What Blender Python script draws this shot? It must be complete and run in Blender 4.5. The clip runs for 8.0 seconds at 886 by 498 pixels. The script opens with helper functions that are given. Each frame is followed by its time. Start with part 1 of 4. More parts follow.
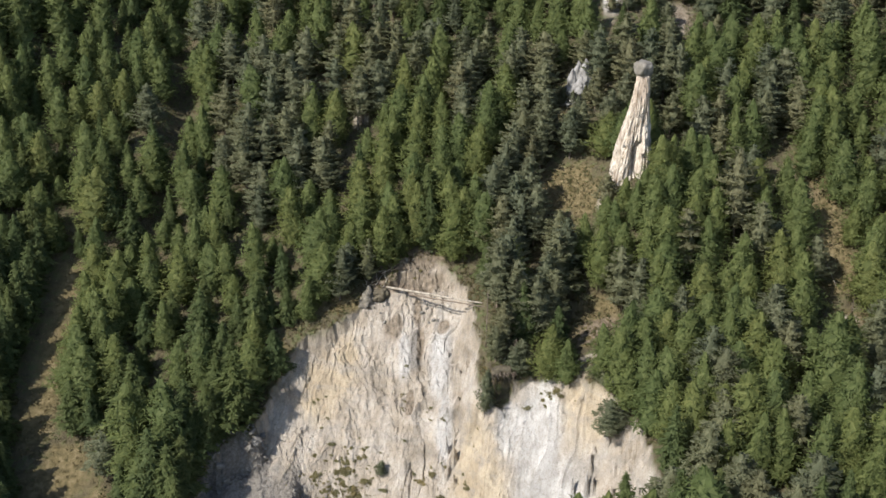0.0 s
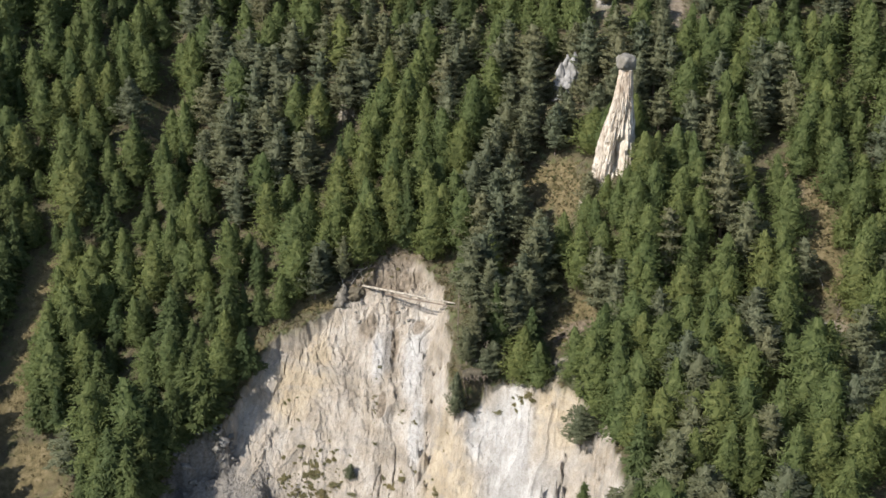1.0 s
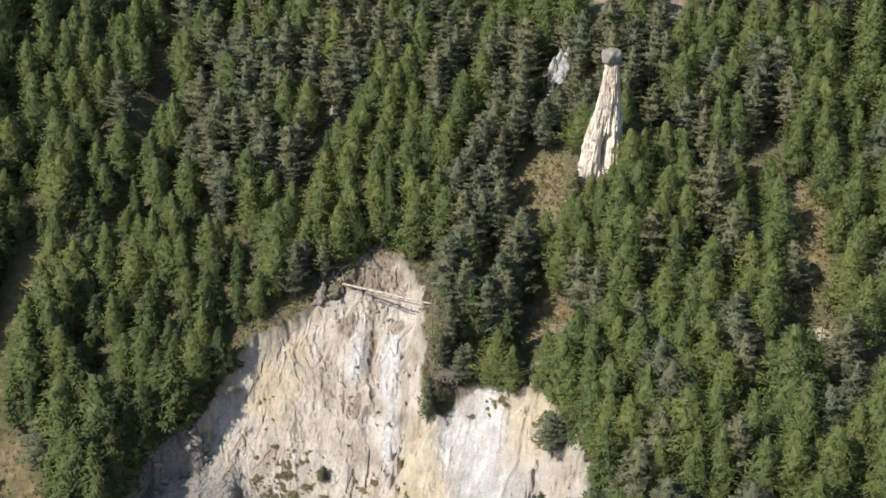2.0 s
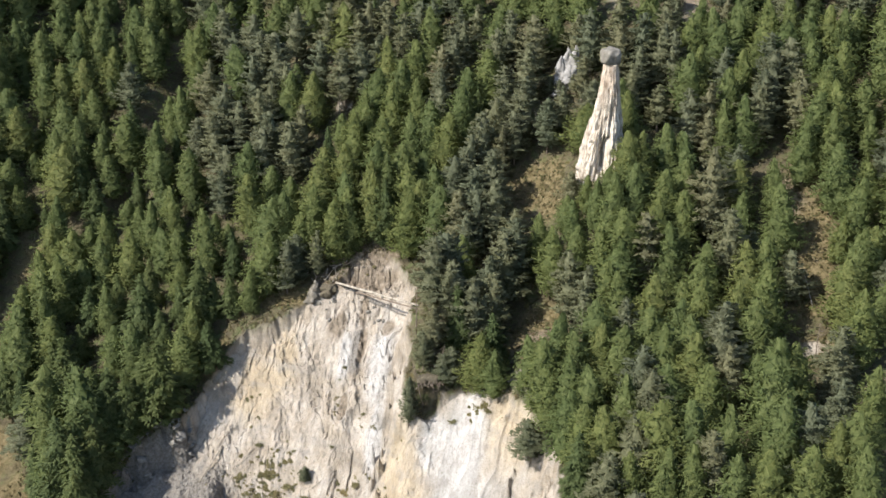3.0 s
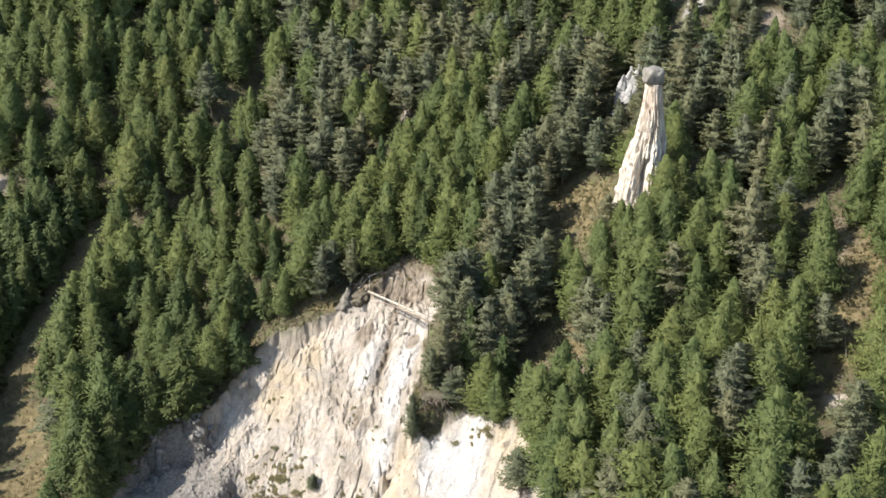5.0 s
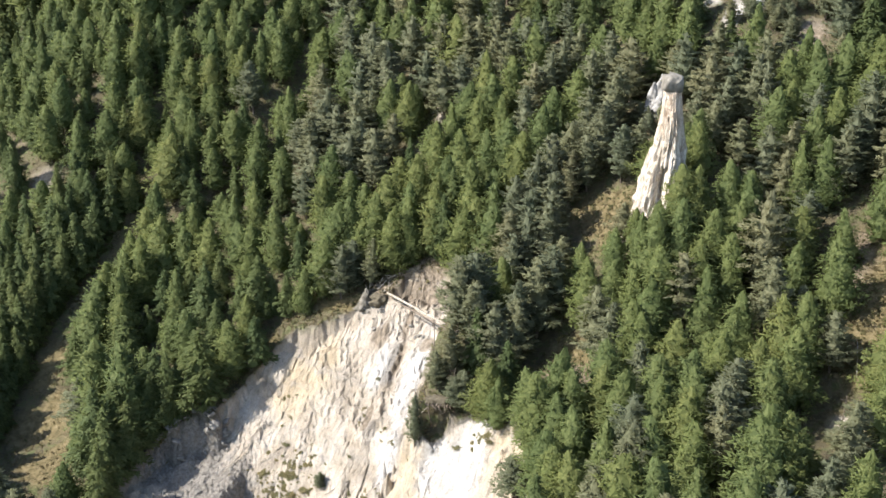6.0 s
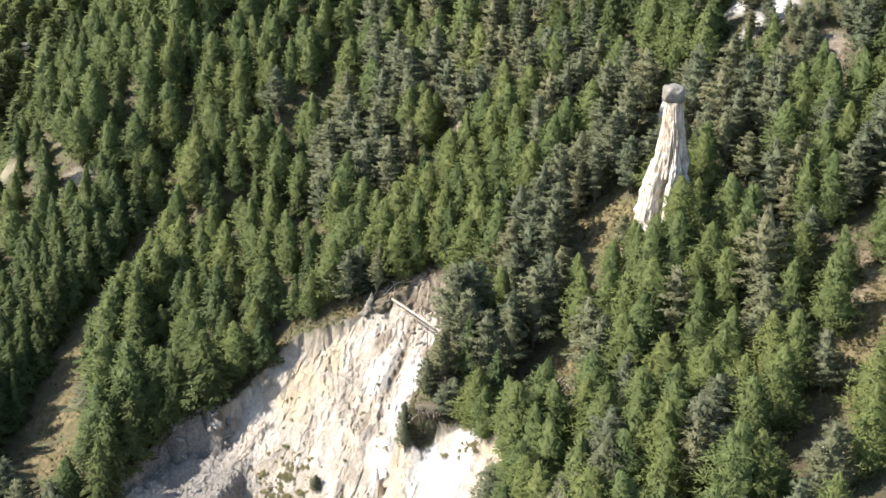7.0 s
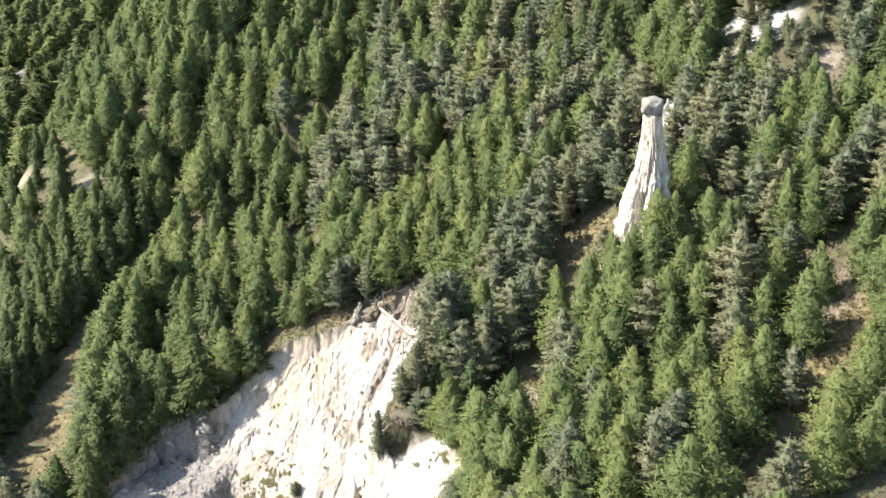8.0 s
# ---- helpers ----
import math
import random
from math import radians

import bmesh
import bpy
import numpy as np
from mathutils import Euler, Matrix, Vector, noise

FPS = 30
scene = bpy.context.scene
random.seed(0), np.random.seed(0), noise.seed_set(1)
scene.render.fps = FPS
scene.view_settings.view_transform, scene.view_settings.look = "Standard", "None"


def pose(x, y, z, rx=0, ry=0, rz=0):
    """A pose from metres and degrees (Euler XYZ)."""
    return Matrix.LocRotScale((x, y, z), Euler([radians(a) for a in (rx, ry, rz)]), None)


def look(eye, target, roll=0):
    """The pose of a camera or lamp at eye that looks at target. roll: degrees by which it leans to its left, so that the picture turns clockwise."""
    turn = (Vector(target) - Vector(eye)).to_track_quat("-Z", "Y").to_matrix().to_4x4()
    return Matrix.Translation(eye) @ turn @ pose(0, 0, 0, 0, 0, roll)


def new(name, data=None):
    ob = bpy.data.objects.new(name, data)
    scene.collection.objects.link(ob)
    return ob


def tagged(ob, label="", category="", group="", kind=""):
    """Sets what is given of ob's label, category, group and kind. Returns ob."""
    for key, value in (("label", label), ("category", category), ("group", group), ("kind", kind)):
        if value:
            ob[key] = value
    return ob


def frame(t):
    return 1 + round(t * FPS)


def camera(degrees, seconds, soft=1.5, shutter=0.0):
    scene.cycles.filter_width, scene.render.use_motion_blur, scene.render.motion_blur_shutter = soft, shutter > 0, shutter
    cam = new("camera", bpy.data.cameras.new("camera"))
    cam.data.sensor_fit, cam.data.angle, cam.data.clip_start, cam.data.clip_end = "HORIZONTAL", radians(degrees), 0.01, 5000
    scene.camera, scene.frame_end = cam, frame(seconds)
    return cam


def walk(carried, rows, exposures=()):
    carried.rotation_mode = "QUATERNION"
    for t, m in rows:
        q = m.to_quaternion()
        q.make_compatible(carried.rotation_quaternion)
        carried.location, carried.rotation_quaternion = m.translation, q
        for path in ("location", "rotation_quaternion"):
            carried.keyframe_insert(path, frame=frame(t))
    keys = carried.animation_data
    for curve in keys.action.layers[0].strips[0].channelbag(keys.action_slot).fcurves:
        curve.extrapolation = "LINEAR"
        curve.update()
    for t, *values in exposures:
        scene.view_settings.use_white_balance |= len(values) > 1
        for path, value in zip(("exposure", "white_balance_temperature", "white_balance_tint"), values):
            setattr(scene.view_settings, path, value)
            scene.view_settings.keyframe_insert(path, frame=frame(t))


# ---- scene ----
cam = camera(41.3, 8.0, soft=1.55)
METRES, EYE, TILT, LEAN, TURN = 105.0, 100.0, -22.0, -1.2, 0.0
ROWS = [
    (0.0, 0.0, 0.0, 0.0, 0.0, 0.0, -0.0),
    (0.5, 0.0554, 0.0272, 0.002, 1.12, -0.11, -0.25),
    (1.0, 0.1167, 0.0546, 0.0056, 2.37, -0.24, -0.48),
    (1.5, 0.1757, 0.0811, 0.0086, 3.69, -0.36, -0.71),
    (3.0, 0.3522, 0.1583, 0.0185, 8.67, -0.66, -2.58),
    (3.5, 0.4058, 0.1824, 0.0224, 10.67, -0.6, -3.53),
    (4.0, 0.464, 0.2066, 0.0266, 13.05, -0.53, -4.58),
    (4.5, 0.5181, 0.2303, 0.0296, 15.4, -0.5, -5.59),
    (6.0, 0.6876, 0.3057, 0.0447, 22.78, -0.86, -8.55),
    (6.5, 0.7411, 0.3304, 0.05, 24.89, -0.93, -9.32),
    (7.0, 0.7985, 0.3584, 0.0564, 26.97, -0.91, -10.01),
    (7.5, 0.8514, 0.3846, 0.0621, 28.66, -0.8, -10.51),
    (8.0, 0.908, 0.412, 0.0697, 30.25, -0.71, -11.01),
]
EXPOSURE = [(0.0, 0.53), (1.5, 0.64), (3.5, 0.9), (4.5, 1.05), (6.5, 1.32), (7.5, 1.58), (8.0, 1.8)]
walk(cam, [(t, pose(0, 0, EYE, TILT, LEAN, TURN) @ pose(METRES * x, METRES * y, METRES * z, 90 + pitch, roll, yaw)) for t, x, y, z, yaw, pitch, roll in ROWS], exposures=EXPOSURE)


# ---------------------------------------------------------------- light
SUN_FROM = Vector((-0.81, -0.59, 0.93)).normalized()     # towards the sun
world = bpy.data.worlds.new("sky")
scene.world = world
world.use_nodes = True
wn = world.node_tree.nodes
sky = wn.new("ShaderNodeTexSky")
sky.sky_type, sky.sun_disc = "NISHITA", False
sky.sun_elevation = math.asin(SUN_FROM.z)
sky.sun_rotation = math.atan2(SUN_FROM.x, SUN_FROM.y)
world.node_tree.links.new(sky.outputs[0], wn["Background"].inputs[0])
wn["Background"].inputs[1].default_value = 0.14
sun = new("sun", bpy.data.lights.new("sun", "SUN"))
sun.data.energy, sun.data.angle, sun.data.color = 4.9, radians(0.55), (1.0, 0.95, 0.87)
sun.matrix_basis = look(SUN_FROM * 400, (0, 0, 0))


# ---------------------------------------------------------------- shape of the land
def vnoise(x, y, seed=0.0):
    """Smooth lattice noise, -1 to 1, for arrays."""
    ix, iy = np.floor(x), np.floor(y)
    fx, fy = x - ix, y - iy
    fx, fy = fx * fx * (3 - 2 * fx), fy * fy * (3 - 2 * fy)

    def lattice(a, b):
        h = np.sin(a * 127.1 + b * 311.7 + seed * 74.7) * 43758.5453
        return h - np.floor(h)
    low = lattice(ix, iy) * (1 - fx) + lattice(ix + 1, iy) * fx
    high = lattice(ix, iy + 1) * (1 - fx) + lattice(ix + 1, iy + 1) * fx
    return (low * (1 - fy) + high * fy) * 2 - 1


def fbm(x, y, octaves=4, seed=0.0):
    total, amp = 0.0, 0.5
    for k in range(octaves):
        total = total + amp * vnoise(x * 2 ** k, y * 2 ** k, seed + k * 3.1)
        amp *= 0.5
    return total


def ramp(a, b, v):
    v = np.clip((v - a) / (b - a), 0, 1)
    return v * v * (3 - 2 * v)


def hump(x, y, cx, cy, sx, sy):
    return np.exp(-((x - cx) / sx) ** 2 - ((y - cy) / sy) ** 2)


def ravine_x(y):
    """The narrow ravine between the left flank and the spur."""
    return np.interp(y, (170, 186, 200, 212, 226, 262), (-70, -63.5, -57, -52.5, -51.5, -55))


def hillside(x, y):
    """The wooded slope, before the scar was torn out of it."""
    z = 18 + 0.58 * (y - 192) + 0.2 * np.maximum(x, -62)
    z = z + 8.6 * hump(x, y, 36, 194.0, 8.5, 12)                     # knoll of the pillar
    z = z + 6.0 * hump(x, y, 35, 236, 14, 24)                    # rib above it
    z = z + 7.5 * hump(x, y, 9.5, 177, 6, 7)                     # nose over the scar
    z = z + 3.6 * hump(x, y, 10.0, 167.5, 4, 4) + 2.6 * hump(x, y, 27.5, 166, 6, 9)
    z = z - 1.8 * hump(x, y, -29, 178, 6, 9)
    z = z + 0.36 * np.maximum(0, 174 - y) * ramp(10, 24, x)      # shoulder
    z = z + 0.40 * np.maximum(0, 163 - y) * ramp(-40, -60, x)
    z = z + 0.38 * np.clip(-64 - x, 0, 28) * ramp(183, 212, y)   # left flank of the ravine
    z = z - 0.3 * np.clip(-92 - x, 0, 40) * ramp(183, 212, y)
    z = z + 5.5 * hump(x, y, -60, 222, 10, 22)
    z = z - 3.8 * np.exp(-((x - ravine_x(y)) / 3.2) ** 2) * ramp(184, 198, y)
    z = z + 0.9 * fbm(x / 11, y / 11, 3, 2.0) + 0.35 * vnoise(x / 2.3, y / 2.3, 5.0)
    # beyond the crest of the left flank the land falls to the valley
    valley = -14 + 0.02 * (y - 200) + 3 * fbm(x / 70, y / 70, 3, 9.0)
    z = z + (valley - z) * ramp(-113, -140, x + 0.5 * (y - 205))
    # valley floor below the scar, and the hill's rounded top
    floor = -42 + 2 * fbm(x / 60, y / 60, 3, 4.0)
    z = floor + np.log1p(np.exp(np.clip((z - floor) / 3.0, -40, 40))) * 3.0
    top = 190 + 8 * fbm(x / 120, y / 120, 3, 6.0)
    return top - np.log1p(np.exp(np.clip((top - z) / 10.0, -40, 40))) * 10.0


RIM_X = (-40, -39, -36.8, -34, -29.6, -28, -27, -25.4, -23, -19.5, -15.4, -11.5, -8.6, -6.4, -3, 0.6, 3, 5.2, 6.8, 7.1, 7.4, 8.2, 10.5, 13, 16, 19.5, 23.5, 26.5, 29, 32, 34, -40)
RIM_Y = (136, 158, 165.2, 168.6, 169.8, 172.5, 177, 181.4, 183.2, 184.2, 186.4, 188.0, 190.6, 194.4, 195.8, 194.8, 191.6, 187.5, 183.0, 178, 171.5, 167.2, 166.0, 167.6, 168.4, 167.4, 165.2, 161.6, 157.6, 154, 136, 136)


def rim_distance(x, y):
    """Metres inside the scar's rim (outside: minus)."""
    wob = 1.5 * fbm(x / 3.6, y / 3.6, 4, 21.0)
    best = np.full(np.shape(x), 1e9)
    for k in range(len(RIM_X) - 1):
        ax, ay, bx, by = RIM_X[k], RIM_Y[k], RIM_X[k + 1], RIM_Y[k + 1]
        t = np.clip(((x - ax) * (bx - ax) + (y - ay) * (by - ay)) / ((bx - ax) ** 2 + (by - ay) ** 2), 0, 1)
        best = np.minimum(best, np.hypot(x - ax - t * (bx - ax), y - ay - t * (by - ay)))
    inside = (x > -40) & (x < 34) & (y < np.interp(x, RIM_X[:-1], RIM_Y[:-1])) & (y > 136)
    return np.where(inside, best, -best) + wob + 0.45 * vnoise(x / 0.8, y / 0.8, 23.0)


def scar(x, y):
    """The torn face itself: a concave bowl, a steeper flank under the nose, a scree floor in its lower corner."""
    u, v = x + 8, y - 178
    left = 4.0 + 0.192 * u + 0.94 * v + 0.0013 * u * u - 0.0042 * u * v - 0.0099 * v * v
    p, q = x - 17, np.clip(y - 162, -14, 9)
    right = 3.3 + 0.585 * p + 1.12 * q + 0.0038 * p * p - 0.0308 * p * q - 0.0325 * q * q + 0.9 * np.maximum(y - 171, 0)
    flank = ramp(3.5, 9.5, x)
    z = left + (right - left) * flank
    bed = -9.0 + 0.30 * (y - 166) + 0.12 * (x + 28) - 30 * ramp(-23, -13, x)
    z = np.maximum(z, bed) + 1.2 * np.log1p(np.exp(-np.abs(z - bed) / 1.2))
    z = np.maximum(z, -26 + 0.35 * (y - 150))
    # ribs and rills that run down the fall line
    lean = 0.20 + 0.24 * flank
    wander = 2.2 * fbm(x / 7, y / 7, 3, 31.0) + 1.0 * fbm(x / 2.2, y / 2.2, 3, 32.0)
    across, along = x - lean * (y - 176) + wander, y + 0.2 * x
    patchy = 0.35 + 0.65 * ramp(-0.25, 0.3, fbm(x / 7, y / 7, 2, 55.0))
    grey = ramp(12, 15, x) * ramp(168, 165, y)                      # smooth fans of grey marl
    z = z + 1.6 * fbm(x / 9, y / 9, 3, 51.0)

    def ribs(width, length, seed, sharp=1.5):
        return (1 - np.abs(vnoise(across / width, along / length, seed))) ** sharp - 0.5
    z = z + 0.6 * ribs(4.6, 26.0, 41.0) + patchy * (1 - 0.6 * grey) * (0.30 * ribs(1.9, 6.0, 43.0, 3.0) + 0.20 * ribs(0.95, 2.2, 45.0, 3.0) + 0.2 * ribs(0.5, 1.2, 48.0, 2.5)) + grey * (1.5 * ribs(3.0, 40.0, 46.0, 2.0) + 0.3 * ribs(1.1, 14.0, 49.0))
    # broken beds that step across the face
    bed_no = z / 1.9 + 1.4 * fbm(x / 6, y / 6, 3, 47.0)
    step = bed_no - np.floor(bed_no)
    z = z + 0.34 * patchy * (1 - grey) * (ramp(0.0, 0.6, step) - step)
    # crumbling lumps and pock marks
    c, d = x + 0.9 * fbm(x / 2.0, y / 2.0, 3, 34.0), y + 0.9 * fbm(x / 2.0, y / 2.0, 3, 35.0)
    rugged = ramp(-0.12, 0.28, fbm(x / 4.5, y / 4.5, 2, 58.0)) * (1 - 0.75 * grey) + 0.2
    for size, amp, seed in ((2.6, 0.62, 53.0), (1.2, 0.38, 54.0), (0.6, 0.2, 56.0)):
        z = z + rugged * amp * (0.5 - np.abs(vnoise((c + 0.25 * d) / size, (d - 0.3 * c) / (size * 1.7), seed)))
    chip = vnoise((c + 0.4 * d) / 0.42, (d - 0.2 * c) / 0.6, 60.0)
    z = z + (0.10 + 0.20 * rugged) * np.where(chip > 0.1, 0.7, np.where(chip > -0.35, 0.25, -0.45)) * (1 - 0.5 * grey)
    slab = vnoise((x + 0.3 * y) / 1.7 + 0.6 * fbm(x / 1.5, y / 1.5, 3, 62.0), (y - 0.2 * x) / 2.6, 64.0)
    z = z + 0.2 * patchy * np.where(slab > 0.05, 0.5, -0.5) * (1 - grey)
    hole = vnoise(c / 0.8, d / 1.1, 57.0)
    z = z - 0.18 * ramp(0.62, 0.85, hole) * (1 - grey)
    # a few long open cracks
    crack = np.abs(fbm(across / 5.2, along / 22.0, 3, 63.0))
    z = z - 0.75 * np.exp(-(crack / 0.022) ** 2) * ramp(-0.05, 0.15, fbm(x / 6, y / 6, 2, 73.0)) * (1 - grey)
    z = z + 2.2 * fbm(x / 1.8, y / 1.8, 4, 59.0) * np.maximum(hump(x, y, -30.5, 169, 4.5, 2.5), hump(x, y, -35, 166, 3, 3))
    # the head: a scooped hollow with a crumbling lip, and the gully that drains it
    z = z + 1.0 * hump(x, y, -5.5, 189.2, 3.0, 1.0) + 1.3 * fbm(x / 1.5, y / 1.5, 4, 79.0) * hump(x, y, -4, 190.5, 5.0, 4.0)
    z = z - 1.3 * hump(x, y, -2.5, 191.8, 4.0, 1.4)
    gully = across + 2.2 + 0.20 * (y - 180)
    gully = gully + 0.9 * fbm(x / 1.6, y / 1.6, 3, 78.0)
    z = z - 0.55 * np.exp(-(gully / 0.4) ** 2) * ramp(189, 185, y) * ramp(174, 179, y)
    z = z + 0.4 * np.exp(-((gully + 1.0) / 0.6) ** 2) * ramp(187.5, 185.5, y) * ramp(176, 180, y)
    z = z + 1.3 * np.exp(-((gully + 1.2) / 0.8) ** 2) * ramp(178, 176, y) * ramp(169, 172, y) * (0.7 + 0.8 * fbm(x / 1.1, y / 1.1, 3, 80.0))
    return z


def height(x, y):
    x, y = np.asarray(x, float), np.asarray(y, float)
    g, d = hillside(x, y), rim_distance(x, y)
    g = g - 3.4 * np.exp(-(np.hypot((x - 11.2) / 2.0, (y - 166.8) / 1.5)) ** 4)      # hollow under the nose
    drop = np.maximum(g - scar(x, y), 0.25)
    deep = np.minimum(drop, np.maximum(d, 0) * (2.6 + 1.6 * ramp(-16, -21, x) + 2.2 * fbm(x / 1.3, y / 1.3, 3, 77.0)))
    return g - np.where(d > 0, deep, 0)


def patches(x, y, spots, lo, hi, scale, seed, rag=0.6):
    x, y = np.asarray(x, float), np.asarray(y, float)
    n = rag * 0.5 * fbm(x / scale, y / scale, 4, seed)
    m = np.zeros(np.shape(x))
    for cx, cy, sx, sy in spots:
        m = np.maximum(m, ramp(lo, hi, hump(x, y, cx, cy, sx, sy) + n))
    return m


BARE = ((38, 244.5, 2.8, 4.5), (30.5, 247.5, 2.2, 5), (34.8, 239, 1.8, 4.5), (27, 221.6, 2.4, 2.2), (61, 234, 1.6, 1.7), (48.5, 236.5, 1.8, 2.6), (-120, 214.5, 1.8, 4.0), (-102, 211, 1.6, 1.7),
        (-91, 202, 1.3, 2.2), (-116.5, 206.5, 0.9, 2.6), (65.5, 170.5, 1.4, 1.8), (31.0, 195.0, 2.2, 1.8), (24, 167, 6, 2.5), (20.5, 216, 2, 2.2), (-15, 228.5, 1.5, 1.5))
DRY = ((-66.5, 198, 3.2, 6), (-67, 188, 3.8, 8), (-67.5, 177, 4.5, 9), (-62, 166, 6, 6.5), (-54, 157, 5, 5), (24, 203.5, 5, 5.5), (27.5, 198.5, 4, 4), (67, 189, 4.2, 16), (67, 170, 4, 5), (27, 176.5, 5, 6), (-17, 189, 5, 2.5), (-27, 181, 3, 3.5), (-33, 172, 3, 4), (-75, 202, 3, 2))
# brown earth; the head and (48.5, 236) spots also stand in for shadow
SOIL = ((-2.6, 186.5, 1.0, 2.4), (-6.5, 185.2, 2.0, 1.6), (-2.0, 182.5, 0.8, 3.0), (-3.6, 174.2, 0.9, 2.6), (-3.0, 192.0, 5.5, 2.2), (-3.5, 195.0, 6.5, 2.2), (-9, 190.5, 3, 2.0), (2.0, 184.2, 1.2, 1.2), (64, 196, 2, 6), (28, 175, 4, 3), (-120, 215.5, 2.4, 3), (-116.8, 207.5, 0.7, 1.2), (-102, 211, 1.8, 2.2), (-91, 202, 1.8, 2.2), (48.5, 236, 3, 3.5))
MARL = ((17, 160, 4.5, 9), (20, 153, 6, 8), (-4.6, 180.5, 1.2, 3.5), (1.5, 179, 2.0, 6), (2.5, 171, 1.4, 5), (38, 244, 8, 9), (30, 243, 8, 10), (27, 219, 6, 6), (13, 164, 2.6, 3))
SCREE = ((-3.0, 180.5, 1.2, 3.0), (-31, 168, 6, 3), (-36, 164, 5, 6), (-29, 162, 7, 4), (-23, 163, 5, 4))
OCHRE = ((6.5, 163.5, 3, 5), (25, 162, 4, 6), (9, 158, 4, 6), (-15, 181, 3, 5), (-116, 210, 9, 8), (61, 234, 5, 5), (-19, 178, 4, 5))


def clay_mask(x, y):
    """1 on bare pale earth."""
    return np.maximum(ramp(-0.3, 0.5, rim_distance(np.asarray(x, float), np.asarray(y, float))), patches(x, y, BARE, 0.25, 0.5, 4, 61.0))


def grass_mask(x, y):
    """1 on dry open grass."""
    return patches(x, y, DRY, 0.3, 0.6, 6, 71.0, 0.8)


# ---------------------------------------------------------------- materials
def material(name, rough=0.9):
    m = bpy.data.materials.new(name)
    m.use_nodes = True
    t = m.node_tree
    t.nodes["Principled BSDF"].inputs["Roughness"].default_value = rough
    t.nodes["Principled BSDF"].inputs["Specular IOR Level"].default_value = 0.25
    return m, t, t.nodes["Principled BSDF"]


def node(t, kind, **values):
    n = t.nodes.new("ShaderNode" + kind)
    for k, v in values.items():
        n.inputs[k.replace("_", " ")].default_value = v
    return n


def noise_tex(t, scale, detail=5.0, rough=0.6, stretch=(1, 1, 1)):
    co = t.nodes.new("ShaderNodeTexCoord")
    mp = t.nodes.new("ShaderNodeMapping")
    mp.inputs["Scale"].default_value = stretch
    n = node(t, "TexNoise", Scale=scale, Detail=detail, Roughness=rough)
    t.links.new(co.outputs["Object"], mp.inputs[0])
    t.links.new(mp.outputs[0], n.inputs["Vector"])
    return n.outputs["Fac"]


def colours(t, fac, stops):
    r = t.nodes.new("ShaderNodeValToRGB")
    e = r.color_ramp.elements
    while len(e) < len(stops):
        e.new(0.5)
    for k, (p, c) in enumerate(stops):
        e[k].position, e[k].color = p, (*c, 1)
    t.links.new(fac, r.inputs[0])
    return r.outputs[0]


def mix(t, fac, a, b, how="MIX"):
    n = t.nodes.new("ShaderNodeMix")
    n.data_type, n.blend_type = "RGBA", how
    for sock, v in ((n.inputs[0], fac), (n.inputs[6], a), (n.inputs[7], b)):
        if isinstance(v, (int, float)):
            sock.default_value = v
        elif isinstance(v, tuple):
            sock.default_value = (*v, 1)
        else:
            t.links.new(v, sock)
    return n.outputs[2]


def bump(t, shader, fac, strength, distance):
    b = node(t, "Bump", Strength=strength, Distance=distance)
    t.links.new(fac, b.inputs["Height"])
    t.links.new(b.outputs[0], shader.inputs["Normal"])


def math_mul(t, fac, k):
    m = t.nodes.new("ShaderNodeMath")
    m.operation = "MULTIPLY"
    m.inputs[1].default_value = k
    t.links.new(fac, m.inputs[0])
    return m.outputs[0]


def attribute(t, name):
    a = t.nodes.new("ShaderNodeAttribute")
    a.attribute_name = name
    return a.outputs["Fac"]


def fissures(t):
    """Wandering fracture lines that run down the face."""
    co = t.nodes.new("ShaderNodeTexCoord")
    warp = node(t, "TexNoise", Scale=0.55, Detail=6.0, Roughness=0.65)
    add = t.nodes.new("ShaderNodeVectorMath")
    add.operation = "MULTIPLY_ADD"
    add.inputs[1].default_value = (3.2, 3.2, 3.2)
    mp = t.nodes.new("ShaderNodeMapping")
    mp.inputs["Scale"].default_value = (1.0, 0.34, 0.34)
    v = node(t, "TexVoronoi", Scale=0.42)
    v.feature = "DISTANCE_TO_EDGE"
    t.links.new(co.outputs["Object"], warp.inputs["Vector"])
    t.links.new(warp.outputs["Color"], add.inputs[0])
    t.links.new(co.outputs["Object"], add.inputs[2])
    t.links.new(add.outputs[0], mp.inputs[0])
    t.links.new(mp.outputs[0], v.inputs["Vector"])
    return v.outputs["Distance"]


